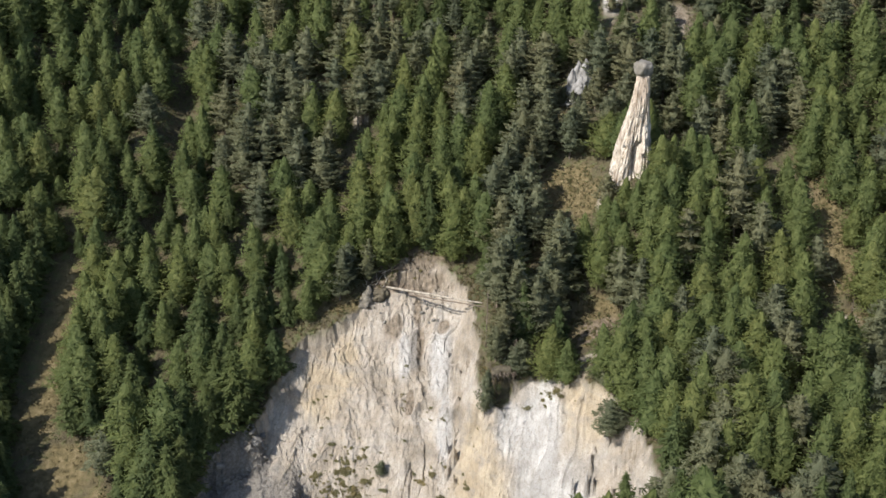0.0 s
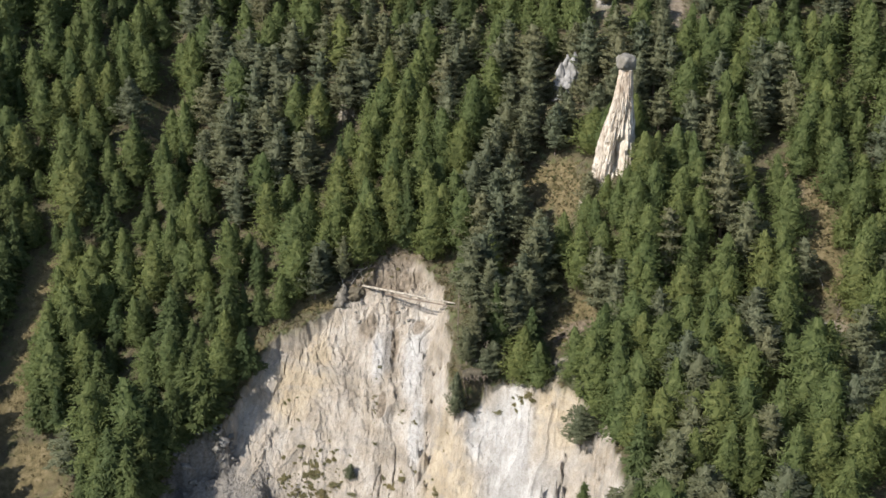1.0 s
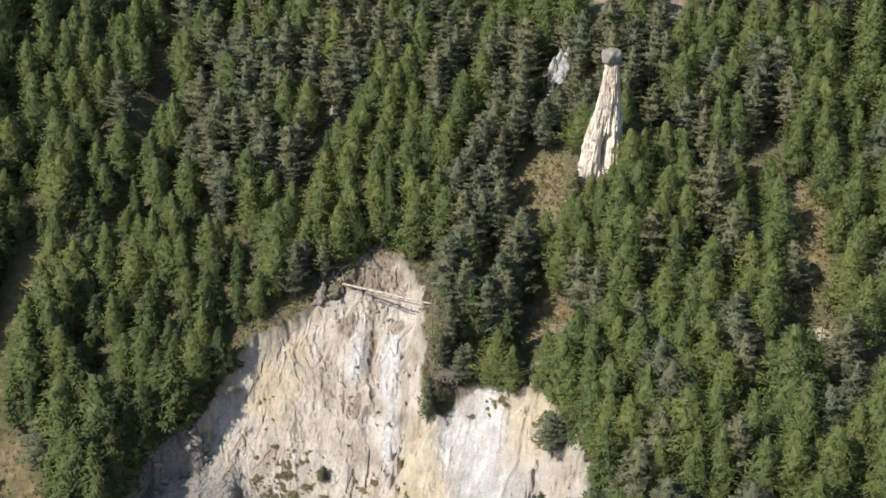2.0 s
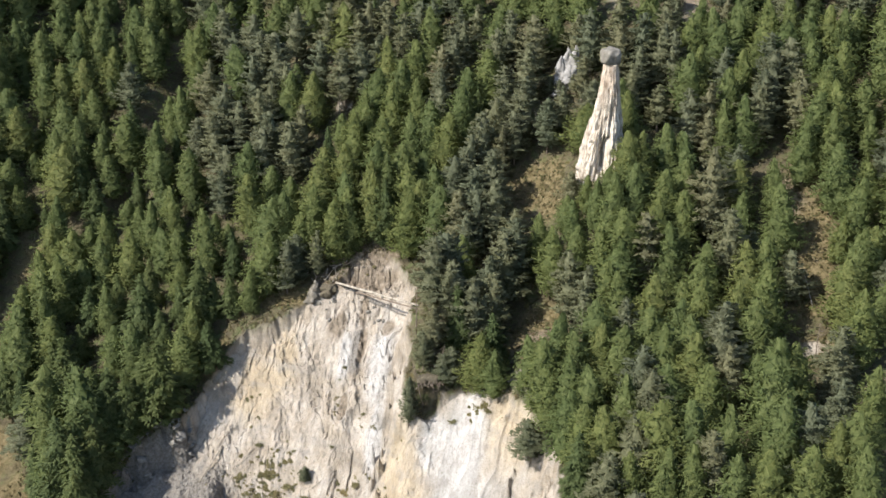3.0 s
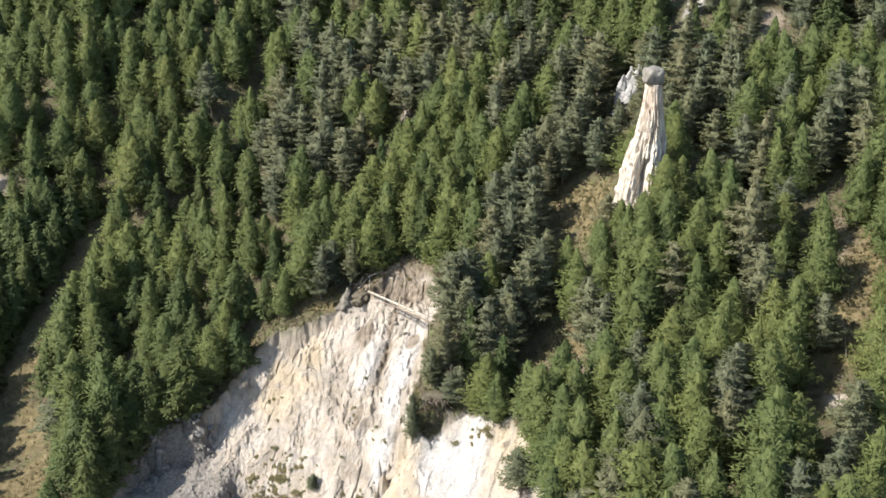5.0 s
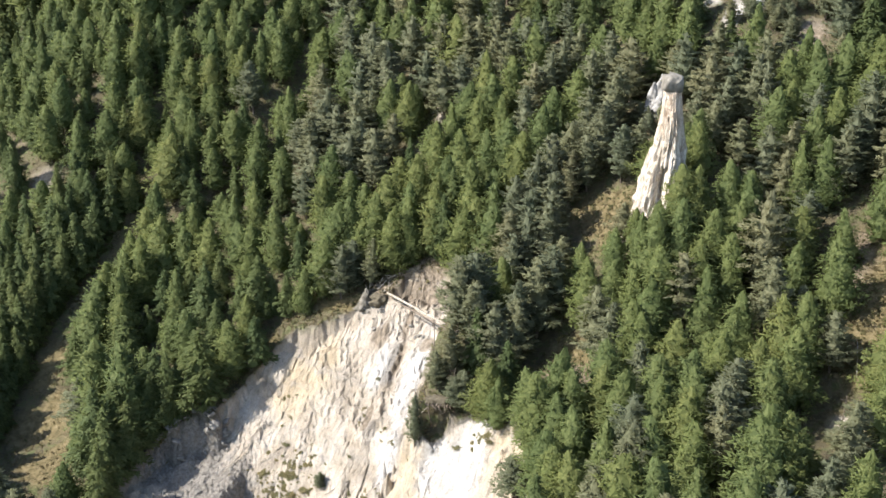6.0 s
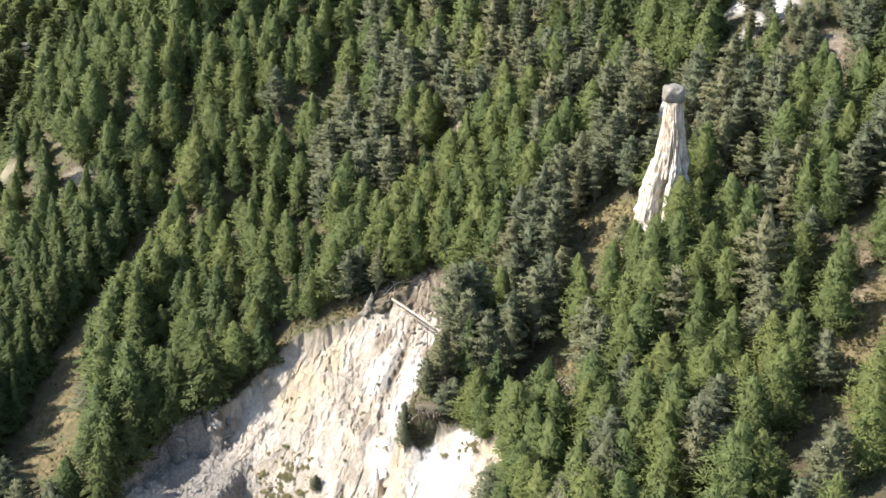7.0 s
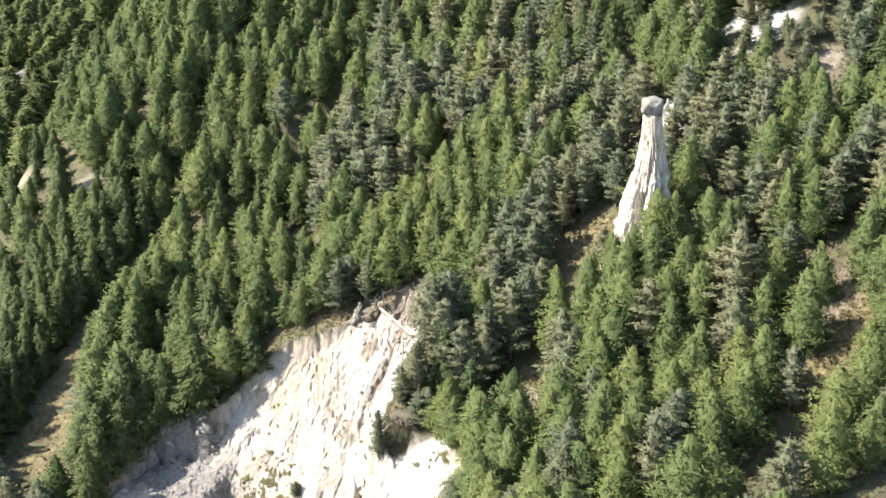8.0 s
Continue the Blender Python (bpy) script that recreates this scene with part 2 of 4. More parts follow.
def earth_material():
    m, t, s = material("earth", 0.95)
    litter = colours(t, noise_tex(t, 0.7, 8), [(0.3, (0.05, 0.042, 0.026)), (0.5, (0.10, 0.085, 0.05)), (0.62, (0.075, 0.09, 0.035)), (0.75, (0.17, 0.14, 0.085))])
    grass = colours(t, noise_tex(t, 0.9, 8), [(0.3, (0.07, 0.059, 0.028)), (0.5, (0.132, 0.105, 0.052)), (0.7, (0.20, 0.16, 0.09))])
    # clay: cream to grey, with white marl and ochre stains, rain streaks and thin strata
    wash = noise_tex(t, 0.24, 11, 0.68, (1.0, 0.6, 0.6))
    clay = colours(t, wash, [(0.34, (0.237, 0.202, 0.158)), (0.45, (0.373, 0.321, 0.257)), (0.55, (0.451, 0.399, 0.337)), (0.66, (0.492, 0.451, 0.396))])
    clay = mix(t, math_mul(t, attribute(t, "ochre"), 0.75), clay, colours(t, wash, [(0.35, (0.364, 0.293, 0.198)), (0.6, (0.507, 0.420, 0.293))]))
    clay = mix(t, math_mul(t, attribute(t, "marl"), 0.85), clay, colours(t, wash, [(0.35, (0.349, 0.340, 0.324)), (0.52, (0.492, 0.479, 0.464)), (0.62, (0.570, 0.563, 0.547))]))
    streak = noise_tex(t, 1.3, 10, 0.72, (1.0, 0.42, 0.42))
    clay = mix(t, colours(t, streak, [(0.54, (0, 0, 0)), (0.66, (0.42, 0.42, 0.42))]), clay, (0.25, 0.215, 0.175))
    striae = noise_tex(t, 2.6, 9, 0.74, (1.0, 0.3, 0.3))
    clay = mix(t, colours(t, striae, [(0.38, (0.45, 0.45, 0.45)), (0.50, (0, 0, 0))]), clay, mix(t, 1.0, clay, (0.68, 0.66, 0.63), "MULTIPLY"))
    blotch = noise_tex(t, 0.42, 7, 0.62)
    clay = mix(t, colours(t, blotch, [(0.50, (0, 0, 0)), (0.66, (0.6, 0.6, 0.6))]), clay, (0.27, 0.25, 0.225))
    band = noise_tex(t, 0.5, 8, 0.65, (0.12, 0.12, 1.5))
    clay = mix(t, colours(t, band, [(0.52, (0, 0, 0)), (0.64, (0.38, 0.38, 0.38))]), clay, (0.30, 0.28, 0.25))
    speck = noise_tex(t, 2.2, 8, 0.75)
    clay = mix(t, colours(t, speck, [(0.60, (0, 0, 0)), (0.66, (0.8, 0.8, 0.8))]), clay, (0.15, 0.13, 0.10))
    clay = mix(t, math_mul(t, attribute(t, "scree"), 0.8), clay, colours(t, speck, [(0.38, (0.08, 0.073, 0.066)), (0.52, (0.165, 0.155, 0.142)), (0.64, (0.26, 0.245, 0.225))]))
    crumb = noise_tex(t, 4.5, 8, 0.8)
    clay = mix(t, colours(t, crumb, [(0.40, (0.7, 0.7, 0.7)), (0.47, (0, 0, 0))]), clay, mix(t, 1.0, clay, (0.60, 0.57, 0.53), "MULTIPLY"))
    crackle = fissures(t)
    clay = mix(t, colours(t, crackle, [(0.0, (0.22, 0.22, 0.22)), (0.014, (0, 0, 0))]), clay, (0.16, 0.14, 0.11))
    grit = noise_tex(t, 7.0, 6, 0.7)
    clay = mix(t, colours(t, grit, [(0.36, (0.5, 0.5, 0.5)), (0.5, (0, 0, 0))]), clay, mix(t, 1.0, clay, (0.74, 0.72, 0.69), "MULTIPLY"))
    clay = mix(t, 1.0, clay, (0.98, 0.98, 0.985), "MULTIPLY")
    dirt = colours(t, noise_tex(t, 1.1, 9, 0.7), [(0.35, (0.09, 0.072, 0.052)), (0.52, (0.175, 0.138, 0.10)), (0.66, (0.29, 0.24, 0.185))])
    c = mix(t, attribute(t, "grass"), litter, grass)
    c = mix(t, attribute(t, "clay"), c, clay)
    c = mix(t, math_mul(t, attribute(t, "soil"), 0.85), c, dirt)
    t.links.new(c, s.inputs["Base Color"])
    bump(t, s, noise_tex(t, 1.8, 12, 0.8, (1.0, 0.7, 0.7)), 1.0, 0.45)
    return m


def foliage_material(name, dark, mid, light):
    """Needles: each tree and each spray a shade of its own."""
    m, t, s = material(name, 0.75)
    island = t.nodes.new("ShaderNodeNewGeometry").outputs["Random Per Island"]
    tree = t.nodes.new("ShaderNodeObjectInfo").outputs["Random"]
    c = colours(t, island, [(0.0, dark), (0.5, mid), (1.0, light)])
    tint = colours(t, tree, [(0.0, (0.80, 0.86, 0.88)), (0.45, (1.0, 1.0, 1.0)), (0.8, (1.06, 1.03, 0.96)), (1.0, (1.18, 1.08, 1.02))])
    c = mix(t, 1.0, c, tint, "MULTIPLY")
    patch = noise_tex(t, 0.5, 3)
    c = mix(t, colours(t, patch, [(0.35, (0.5, 0.5, 0.5)), (0.65, (0, 0, 0))]), c, mix(t, 1.0, c, (0.75, 0.72, 0.7), "MULTIPLY"))
    t.links.new(c, s.inputs["Base Color"])
    fine = noise_tex(t, 2.6, 6, 0.75)
    c = mix(t, colours(t, fine, [(0.40, (0.3, 0.3, 0.3)), (0.56, (0, 0, 0))]), c, mix(t, 1.0, c, (0.6, 0.6, 0.6), "MULTIPLY"))
    t.links.new(c, s.inputs["Base Color"])
    bump(t, s, fine, 0.35, 0.12)
    tr = node(t, "BsdfTranslucent")
    t.links.new(c, tr.inputs[0])
    ms = node(t, "MixShader", Fac=0.58)
    t.links.new(s.outputs[0], ms.inputs[1])
    t.links.new(tr.outputs[0], ms.inputs[2])
    t.links.new(ms.outputs[0], t.nodes["Material Output"].inputs[0])
    return m


def bark_material(name, a, b):
    m, t, s = material(name, 0.9)
    f = noise_tex(t, 2.5, 6, 0.6, (1, 1, 0.2))
    t.links.new(colours(t, f, [(0.35, a), (0.65, b)]), s.inputs["Base Color"])
    bump(t, s, f, 0.6, 0.05)
    return m


def rock_material(name, a, b, c, scale=1.2, stretch=(1, 1, 1), depth=0.12):
    m, t, s = material(name, 0.9)
    f = noise_tex(t, scale, 9, 0.65, stretch)
    col = colours(t, f, [(0.3, a), (0.5, b), (0.7, c)])
    spots = noise_tex(t, scale * 3.1, 6, 0.7)
    col = mix(t, colours(t, spots, [(0.58, (0, 0, 0)), (0.7, (0.7, 0.7, 0.7))]), col, a)
    t.links.new(col, s.inputs["Base Color"])
    bump(t, s, noise_tex(t, scale * 2.4, 9, 0.7), 0.9, depth)
    return m


EARTH = earth_material()
LARCH = foliage_material("larch_needles", (0.098, 0.127, 0.044), (0.144, 0.179, 0.061), (0.196, 0.229, 0.086))
PINE = foliage_material("pine_needles", (0.124, 0.135, 0.078), (0.180, 0.194, 0.114), (0.242, 0.254, 0.158))
SPRUCE = foliage_material("spruce_needles", (0.080, 0.107, 0.040), (0.120, 0.155, 0.059), (0.163, 0.198, 0.081))
SHRUB = foliage_material("shrub_leaves", (0.15, 0.14, 0.065), (0.21, 0.19, 0.095), (0.29, 0.255, 0.145))
STRAW = foliage_material("straw", (0.14, 0.112, 0.056), (0.20, 0.162, 0.085), (0.28, 0.23, 0.13))
HEATH = foliage_material("heath", (0.09, 0.10, 0.045), (0.13, 0.14, 0.064), (0.18, 0.175, 0.09))
BARK = bark_material("bark", (0.09, 0.07, 0.055), (0.20, 0.16, 0.125))
DEAD = bark_material("dead_wood", (0.18, 0.155, 0.125), (0.40, 0.36, 0.30))
PILLAR = rock_material("pillar_clay", (0.20, 0.152, 0.108), (0.57, 0.505, 0.425), (0.68, 0.63, 0.555), 0.7, (1.5, 1.5, 0.5), 0.3)
CAP = rock_material("cap_rock", (0.10, 0.092, 0.078), (0.175, 0.16, 0.135), (0.27, 0.25, 0.215), 0.9)
GRAVEL = rock_material("gravel", (0.08, 0.075, 0.06), (0.12, 0.11, 0.09), (0.16, 0.145, 0.12), 0.4)
SCREE_ROCK = rock_material("scree_rock", (0.10, 0.092, 0.082), (0.18, 0.168, 0.15), (0.28, 0.263, 0.238), 1.4)
RIM_ROCK = rock_material("rim_rock", (0.07, 0.062, 0.05), (0.14, 0.127, 0.105), (0.24, 0.22, 0.185), 1.0)
SOIL_CLOD = rock_material("soil_clod", (0.06, 0.05, 0.035), (0.10, 0.085, 0.06), (0.15, 0.13, 0.085), 1.6)
def stain_and_flute_shade(m):
    """Reddish iron stain that runs down from under the cap, and painted shade of thin flutes."""
    t = m.node_tree
    s = next(n for n in t.nodes if n.type == "BSDF_PRINCIPLED")
    was = s.inputs["Base Color"].links[0].from_socket
    sep = t.nodes.new("ShaderNodeSeparateXYZ")
    t.links.new(t.nodes.new("ShaderNodeTexCoord").outputs["Object"], sep.inputs[0])
    reach = node(t, "MapRange")
    for key, v in (("From Min", 45.5), ("From Max", 53.0), ("To Min", 0.0), ("To Max", 0.6)):
        reach.inputs[key].default_value = v
    t.links.new(sep.outputs["Z"], reach.inputs[0])
    runs = colours(t, noise_tex(t, 1.2, 6, 0.6, (1, 1, 0.15)), [(0.35, (0.15, 0.15, 0.15)), (0.6, (1, 1, 1))])
    fac = mix(t, 1.0, reach.outputs[0], runs, "MULTIPLY")
    was = mix(t, fac, was, (0.62, 0.43, 0.31))
    # dark upright lines: the shade inside narrow flutes, put into the colour
    lines = colours(t, noise_tex(t, 1.1, 5, 0.6, (2.2, 2.2, 0.3)), [(0.455, (0, 0, 0)), (0.49, (0.55, 0.55, 0.55)), (0.525, (0, 0, 0))])
    t.links.new(mix(t, lines, was, (0.17, 0.13, 0.095)), s.inputs["Base Color"])


stain_and_flute_shade(PILLAR)
SPIRE = rock_material("spire_marl", (0.13, 0.122, 0.115), (0.25, 0.243, 0.232), (0.36, 0.352, 0.342), 0.6, (1, 1, 0.4))


# ---------------------------------------------------------------- ground
def spread(a, b, step, far_lo, far_hi):
    """Even steps from a to b, growing steps out to the far ends."""
    mid = list(np.arange(a, b + 1e-6, step))
    s, v, lo = step, a, []
    while v > far_lo:
        s *= 1.08
        v -= s
        lo.append(v)
    s, v, hi = step, mid[-1], []
    while v < far_hi:
        s *= 1.08
        v += s
        hi.append(v)
    return np.array(lo[::-1] + mid + hi)


def build_ground():
    xs = spread(-38, 34, 0.19, -3000, 3000)
    ys = spread(159, 196, 0.19, -3000, 3000)
    X, Y = np.meshgrid(xs, ys)
    Z = height(X, Y)
    nx, ny = len(xs), len(ys)
    co = np.stack([X.ravel(), Y.ravel(), Z.ravel()], 1)
    clay, grass = clay_mask(X, Y).ravel(), grass_mask(X, Y).ravel()
    soil = patches(X, Y, SOIL, 0.3, 0.6, 3, 65.0, 0.8).ravel()
    marl, ochre = patches(X, Y, MARL, 0.15, 0.75, 3, 66.0).ravel(), patches(X, Y, OCHRE, 0.15, 0.75, 4, 67.0).ravel()
    scree = patches(X, Y, SCREE, 0.2, 0.6, 2.5, 68.0, 0.8).ravel()
    i = np.arange(nx * ny).reshape(ny, nx)
    quads = np.stack([i[:-1, :-1], i[:-1, 1:], i[1:, 1:], i[1:, :-1]], -1).reshape(-1, 4)
    face_d = rim_distance(X, Y).ravel()[quads].mean(1)
    for name, keep, label in (("ground", face_d <= 0, "steep forest floor of litter, dry grass and bare earth"),
                              ("cliff", face_d > 0, "torn pale cream and grey clay cliff with rain-cut grooves")):
        f = quads[keep]
        used, inv = np.unique(f, return_inverse=True)
        me = bpy.data.meshes.new(name)
        me.from_pydata(co[used].tolist(), [], inv.reshape(-1, 4).tolist())
        for key, v in (("clay", clay), ("grass", grass), ("soil", soil), ("marl", marl), ("ochre", ochre), ("scree", scree)):
            me.attributes.new(key, "FLOAT", "POINT").data.foreach_set("value", v[used].astype(np.float32))
        me.materials.append(EARTH)
        if name == "ground":
            me.shade_smooth()
        tagged(new(name, me), label, name, kind="structure")


build_ground()


# ---------------------------------------------------------------- helpers for things
def mesh(name, verts, faces, mat, smooth=False):
    me = bpy.data.meshes.new(name)
    me.from_pydata([tuple(v) for v in np.asarray(verts, float).tolist()], [], [tuple(f) for f in faces])
    me.materials.append(mat)
    if smooth:
        me.shade_smooth()
    return me


def under(ob, parent):
    ob.parent = parent
    return ob


def ground_z(x, y):
    return float(height(np.array([x]), np.array([y]))[0])


def tube(points, radii, sides=6):
    """Vertices and faces of a tapering tube along points."""
    verts, faces = [], []
    pts = [Vector(p) for p in points]
    for k, p in enumerate(pts):
        d = (pts[min(k + 1, len(pts) - 1)] - pts[max(k - 1, 0)]).normalized()
        a = d.orthogonal().normalized()
        b = d.cross(a)
        for s in range(sides):
            ang = 2 * math.pi * s / sides
            verts.append(p + (a * math.cos(ang) + b * math.sin(ang)) * radii[k])
    for k in range(len(pts) - 1):
        for s in range(sides):
            n = (s + 1) % sides
            faces.append((k * sides + s, k * sides + n, (k + 1) * sides + n, (k + 1) * sides + s))
    faces.append(tuple(reversed(range(sides))))
    faces.append(tuple(range((len(pts) - 1) * sides, len(pts) * sides)))
    return verts, faces


# ---------------------------------------------------------------- trees
def sprays(rng, centres, outward, size, n_each, loose=0.42, tilt=0.55):
    """Small needle sprays that lie like shingles round the centres, facing outward and up."""
    c = np.repeat(centres, n_each, 0)
    o = np.repeat(outward, n_each, 0)
    n = len(c)
    c = c + rng.normal(0, loose, (n, 3)) * (1, 1, 0.8 if tilt < 0.5 else 0.5)
    face = o + (0, 0, tilt) + rng.normal(0, 0.42, (n, 3))
    face /= np.linalg.norm(face, axis=1)[:, None]
    d = o * (1, 1, 0.3) + (0, 0, 0.1) + rng.normal(0, 0.6, (n, 3))
    d -= face * (d * face).sum(1)[:, None]
    d /= np.linalg.norm(d, axis=1)[:, None] + 1e-9
    w = np.cross(face, d)
    s = size * rng.uniform(0.6, 1.4, (n, 1))
    v = np.stack([c - d * s * 0.62 + w * s * 0.29, c - d * s * 0.62 - w * s * 0.29, c + d * s * 1.0], 1)
    return v.reshape(-1, 3)


def soft_normals(v, faces, up, tree=0.5, bough=0.22):
    """Spray normals between the crown's outline, the bough's upper side and the spray's own face (one a corner)."""
    e = v[faces]
    c = e.mean(1)
    out = np.stack([c[:, 0], c[:, 1], np.full(len(c), 0.8)], 1)
    out /= np.linalg.norm(out, axis=1)[:, None]
    g = np.cross(e[:, 1] - e[:, 0], e[:, 2] - e[:, 0])
    g /= np.linalg.norm(g, axis=1)[:, None] + 1e-9
    g *= np.sign((g * (out + up)).sum(1))[:, None]
    n = out * tree + up * bough + g * (1 - tree - bough)
    n /= np.linalg.norm(n, axis=1)[:, None]
    return np.repeat(n, 3, 0)


SHAPES = {  # foot of the crown, reach, taper, branch slope, bend of the tip, whorls, boughs a whorl, width of a bough, hang of its twigs, inner body
    "larch": (0.06, 3.5, 0.74, 0.10, 0.10, 24, 8, 0.30, 0.55, 0.56),
    "pine": (0.14, 3.1, 0.56, 0.14, 0.08, 15, 6, 0.38, 0.26, 0.44),
    "spruce": (0.05, 2.7, 0.84, -0.12, -0.08, 22, 8, 0.24, 0.36, 0.50),
}


def conifer_mesh(seed, kind, tufts):
    """Crown and trunk of a tree 10 m tall: whorls of feathered boughs, each a plume of narrow needle sprays."""
    rng = np.random.default_rng(seed)
    H = 10.0
    lean = rng.normal(0, 0.25, 2)
    low, rad, power, slope, tip, whorls, per, broad, hang, fill = SHAPES[kind]
    rad *= rng.uniform(0.88, 1.1)
    power *= rng.uniform(0.85, 1.15)
    sway = rng.uniform(0, 6.28, 3)

    def outline(f, a):
        """Reach of the crown at the height f towards a."""
        top = 1 - f if kind != "larch" else 0.72 * (1 - f) + 0.22 * (1 - f ** 4)
        foot = 0.5 + 0.5 * min(1, f / 0.2)
        return rad * max(0.03, top) ** power * foot * (1 + 0.15 * math.sin(2 * a + sway[0] + 5 * f) + 0.12 * math.sin(3 * a + sway[1] - 9 * f))
    boughs = []
    for w in range(whorls):
        f = (w + rng.uniform(0, 0.7)) / whorls
        nb = per if f < 0.75 else max(3, per - 2)
        a0 = rng.uniform(0, 6.28)
        for k in range(nb):
            if kind == "pine" and rng.uniform() < 0.16:
                continue
            a = a0 + 6.283 * k / nb + rng.normal(0, 0.22)
            L = outline(f, a) * rng.uniform(0.72, 1.18)
            boughs.append((a, H * (low + (0.985 - low) * f) + rng.normal(0, 0.10), max(L, 0.16)))
    boughs = np.array(boughs)
    share = boughs[:, 2] + 0.25
    each = np.maximum(3, np.round(tufts * share / share.sum())).astype(int)
    a, z, L = (np.repeat(boughs[:, k], each) for k in range(3))
    n = len(a)
    t = np.sqrt(rng.uniform(0.06, 1.0, n))                       # along the bough, denser towards its tip
    side = rng.uniform(-1, 1, n)
    r = L * t
    out = np.stack([np.cos(a), np.sin(a), np.zeros(n)], 1)
    lat = np.stack([-np.sin(a), np.cos(a), np.zeros(n)], 1)
    spread_w = broad * np.maximum(L, 0.6) * (1.15 - 0.75 * t) + 0.10
    c = out * r[:, None] + lat * (side * spread_w)[:, None]
    drop = hang * rng.uniform(0, 1, n) ** 1.6 * (0.4 + 0.6 * t)
    c[:, 2] = z + r * slope + tip * r * r / np.maximum(L, 0.3) - 0.25 * np.abs(side) * spread_w - drop + rng.normal(0, 0.05, n)
    bend = (c[:, 2] / H) ** 2
    c[:, 0] += lean[0] * bend
    c[:, 1] += lean[1] * bend
    d = out * 0.75 + lat * (0.75 * side)[:, None] + rng.normal(0, 0.55 if kind == "larch" else 0.28, (n, 3))
    d[:, 2] += slope + tip - (0.55 if kind == "larch" else 0.15) * (drop / max(hang, 0.01))
    d /= np.linalg.norm(d, axis=1)[:, None]
    face = np.array((0, 0, 1.0)) + out * 0.55 + lat * (0.35 * side)[:, None] + rng.normal(0, 0.35, (n, 3))
    face -= d * (face * d).sum(1)[:, None]
    face /= np.linalg.norm(face, axis=1)[:, None] + 1e-9
    w = np.cross(face, d)
    size = (0.33 if kind == "larch" else 0.36) * math.sqrt(2300 / tufts) * rng.uniform(0.65, 1.3, (n, 1))
    narrow = 0.24 if kind == "larch" else 0.28
    v = np.stack([c - d * size * 0.45 + w * size * narrow, c - d * size * 0.45 - w * size * narrow, c + d * size * 0.95], 1).reshape(-1, 3)
    up = np.stack([out[:, 0] * 0.35, out[:, 1] * 0.35, 1.0 - 1.3 * drop / max(hang, 0.01) * 0.6], 1)
    # dense inner body of twigs and needles, one closed skin
    rows, n_side = 13, 10
    skin = []
    for k in range(rows):
        f = k / (rows - 1)
        for b in range(n_side):
            ang = 6.283 * (b + 0.5 * (k % 2)) / n_side
            rr = fill * outline(f, ang) * (1 + rng.normal(0, 0.16))
            zz = H * (low + 0.02 + (0.96 - low) * f)
            skin.append((rr * math.cos(ang) + lean[0] * (zz / H) ** 2, rr * math.sin(ang) + lean[1] * (zz / H) ** 2, zz + rr * slope + rng.normal(0, 0.12)))
    faces = np.arange(len(v)).reshape(-1, 3)
    q = np.arange(n_side)
    low_row = (len(v) + n_side * np.arange(rows - 1))[:, None]
    p0, p1 = low_row + q, low_row + (q + 1) % n_side
    body = np.concatenate([np.stack([p0, p1, p1 + n_side], -1).reshape(-1, 3), np.stack([p0, p1 + n_side, p0 + n_side], -1).reshape(-1, 3)])
    v = np.concatenate([v, np.array(skin)])
    up = np.concatenate([up, np.tile((0.0, 0.0, 0.0), (len(body), 1))])
    faces = np.concatenate([faces, body])
    pts = [(lean[0] * s * s, lean[1] * s * s, H * s - 0.4 * (s == 0)) for s in (0, 0.25, 0.5, 0.75, 0.97)]
    tv, tf = tube(pts, (0.17, 0.14, 0.10, 0.06, 0.015))
    for k in range(9):                                   # bare lower limbs
        s = rng.uniform(0.06, 0.5)
        a = rng.uniform(0, 6.28)
        L = rng.uniform(0.7, 1.4)
        p = Vector((lean[0] * s * s, lean[1] * s * s, H * s))
        q = p + Vector((math.cos(a) * L, math.sin(a) * L, 0.15 * L))
        bv, bf = tube([p, q], (0.035, 0.012), 3)
        tf += [tuple(i + len(tv) for i in f) for f in bf]
        tv += bv
    return v, faces, up, tv, tf


TREE_LABELS = {
    "larch": "bright green larch with a soft conical crown on the slope",
    "pine": "grey-green pine with tiered clumps of needles on the slope",
    "spruce": "dark green spruce with a dense narrow crown on the slope",
}
NEEDLES = {"larch": LARCH, "pine": PINE, "spruce": SPRUCE}
PROTOTYPES = {}
for kind, seed in (("larch", 100), ("pine", 200), ("spruce", 300)):
    PROTOTYPES[kind] = []
    for k in range(6):
        v, f, up, tv, tf = conifer_mesh(seed + k, kind, 2150)
        crown = mesh(kind + "_crown", v, f.tolist(), NEEDLES[kind], True)
        crown.normals_split_custom_set(soft_normals(v, f, up).tolist())
        PROTOTYPES[kind].append((crown, mesh(kind + "_trunk", tv, tf, BARK)))
COUNT = {"larch": 0, "pine": 0, "spruce": 0}
PLACED = []
FOREST = {"larch": [], "pine": [], "spruce": []}          # what stands past the countable ones
tree_rng = np.random.default_rng(7)


GULLIES = ((39.2, 244, 43.2, 231.5, 3.4), (65, 166, 66.5, 176, 3.0))        # treeless runs below the scree


def in_gully(x, y):
    for ax, ay, bx, by, r in GULLIES:
        t = max(0, min(1, ((x - ax) * (bx - ax) + (y - ay) * (by - ay)) / ((bx - ax) ** 2 + (by - ay) ** 2)))
        if math.hypot(x - ax - t * (bx - ax), y - ay - t * (by - ay)) < r:
            return True
    return False


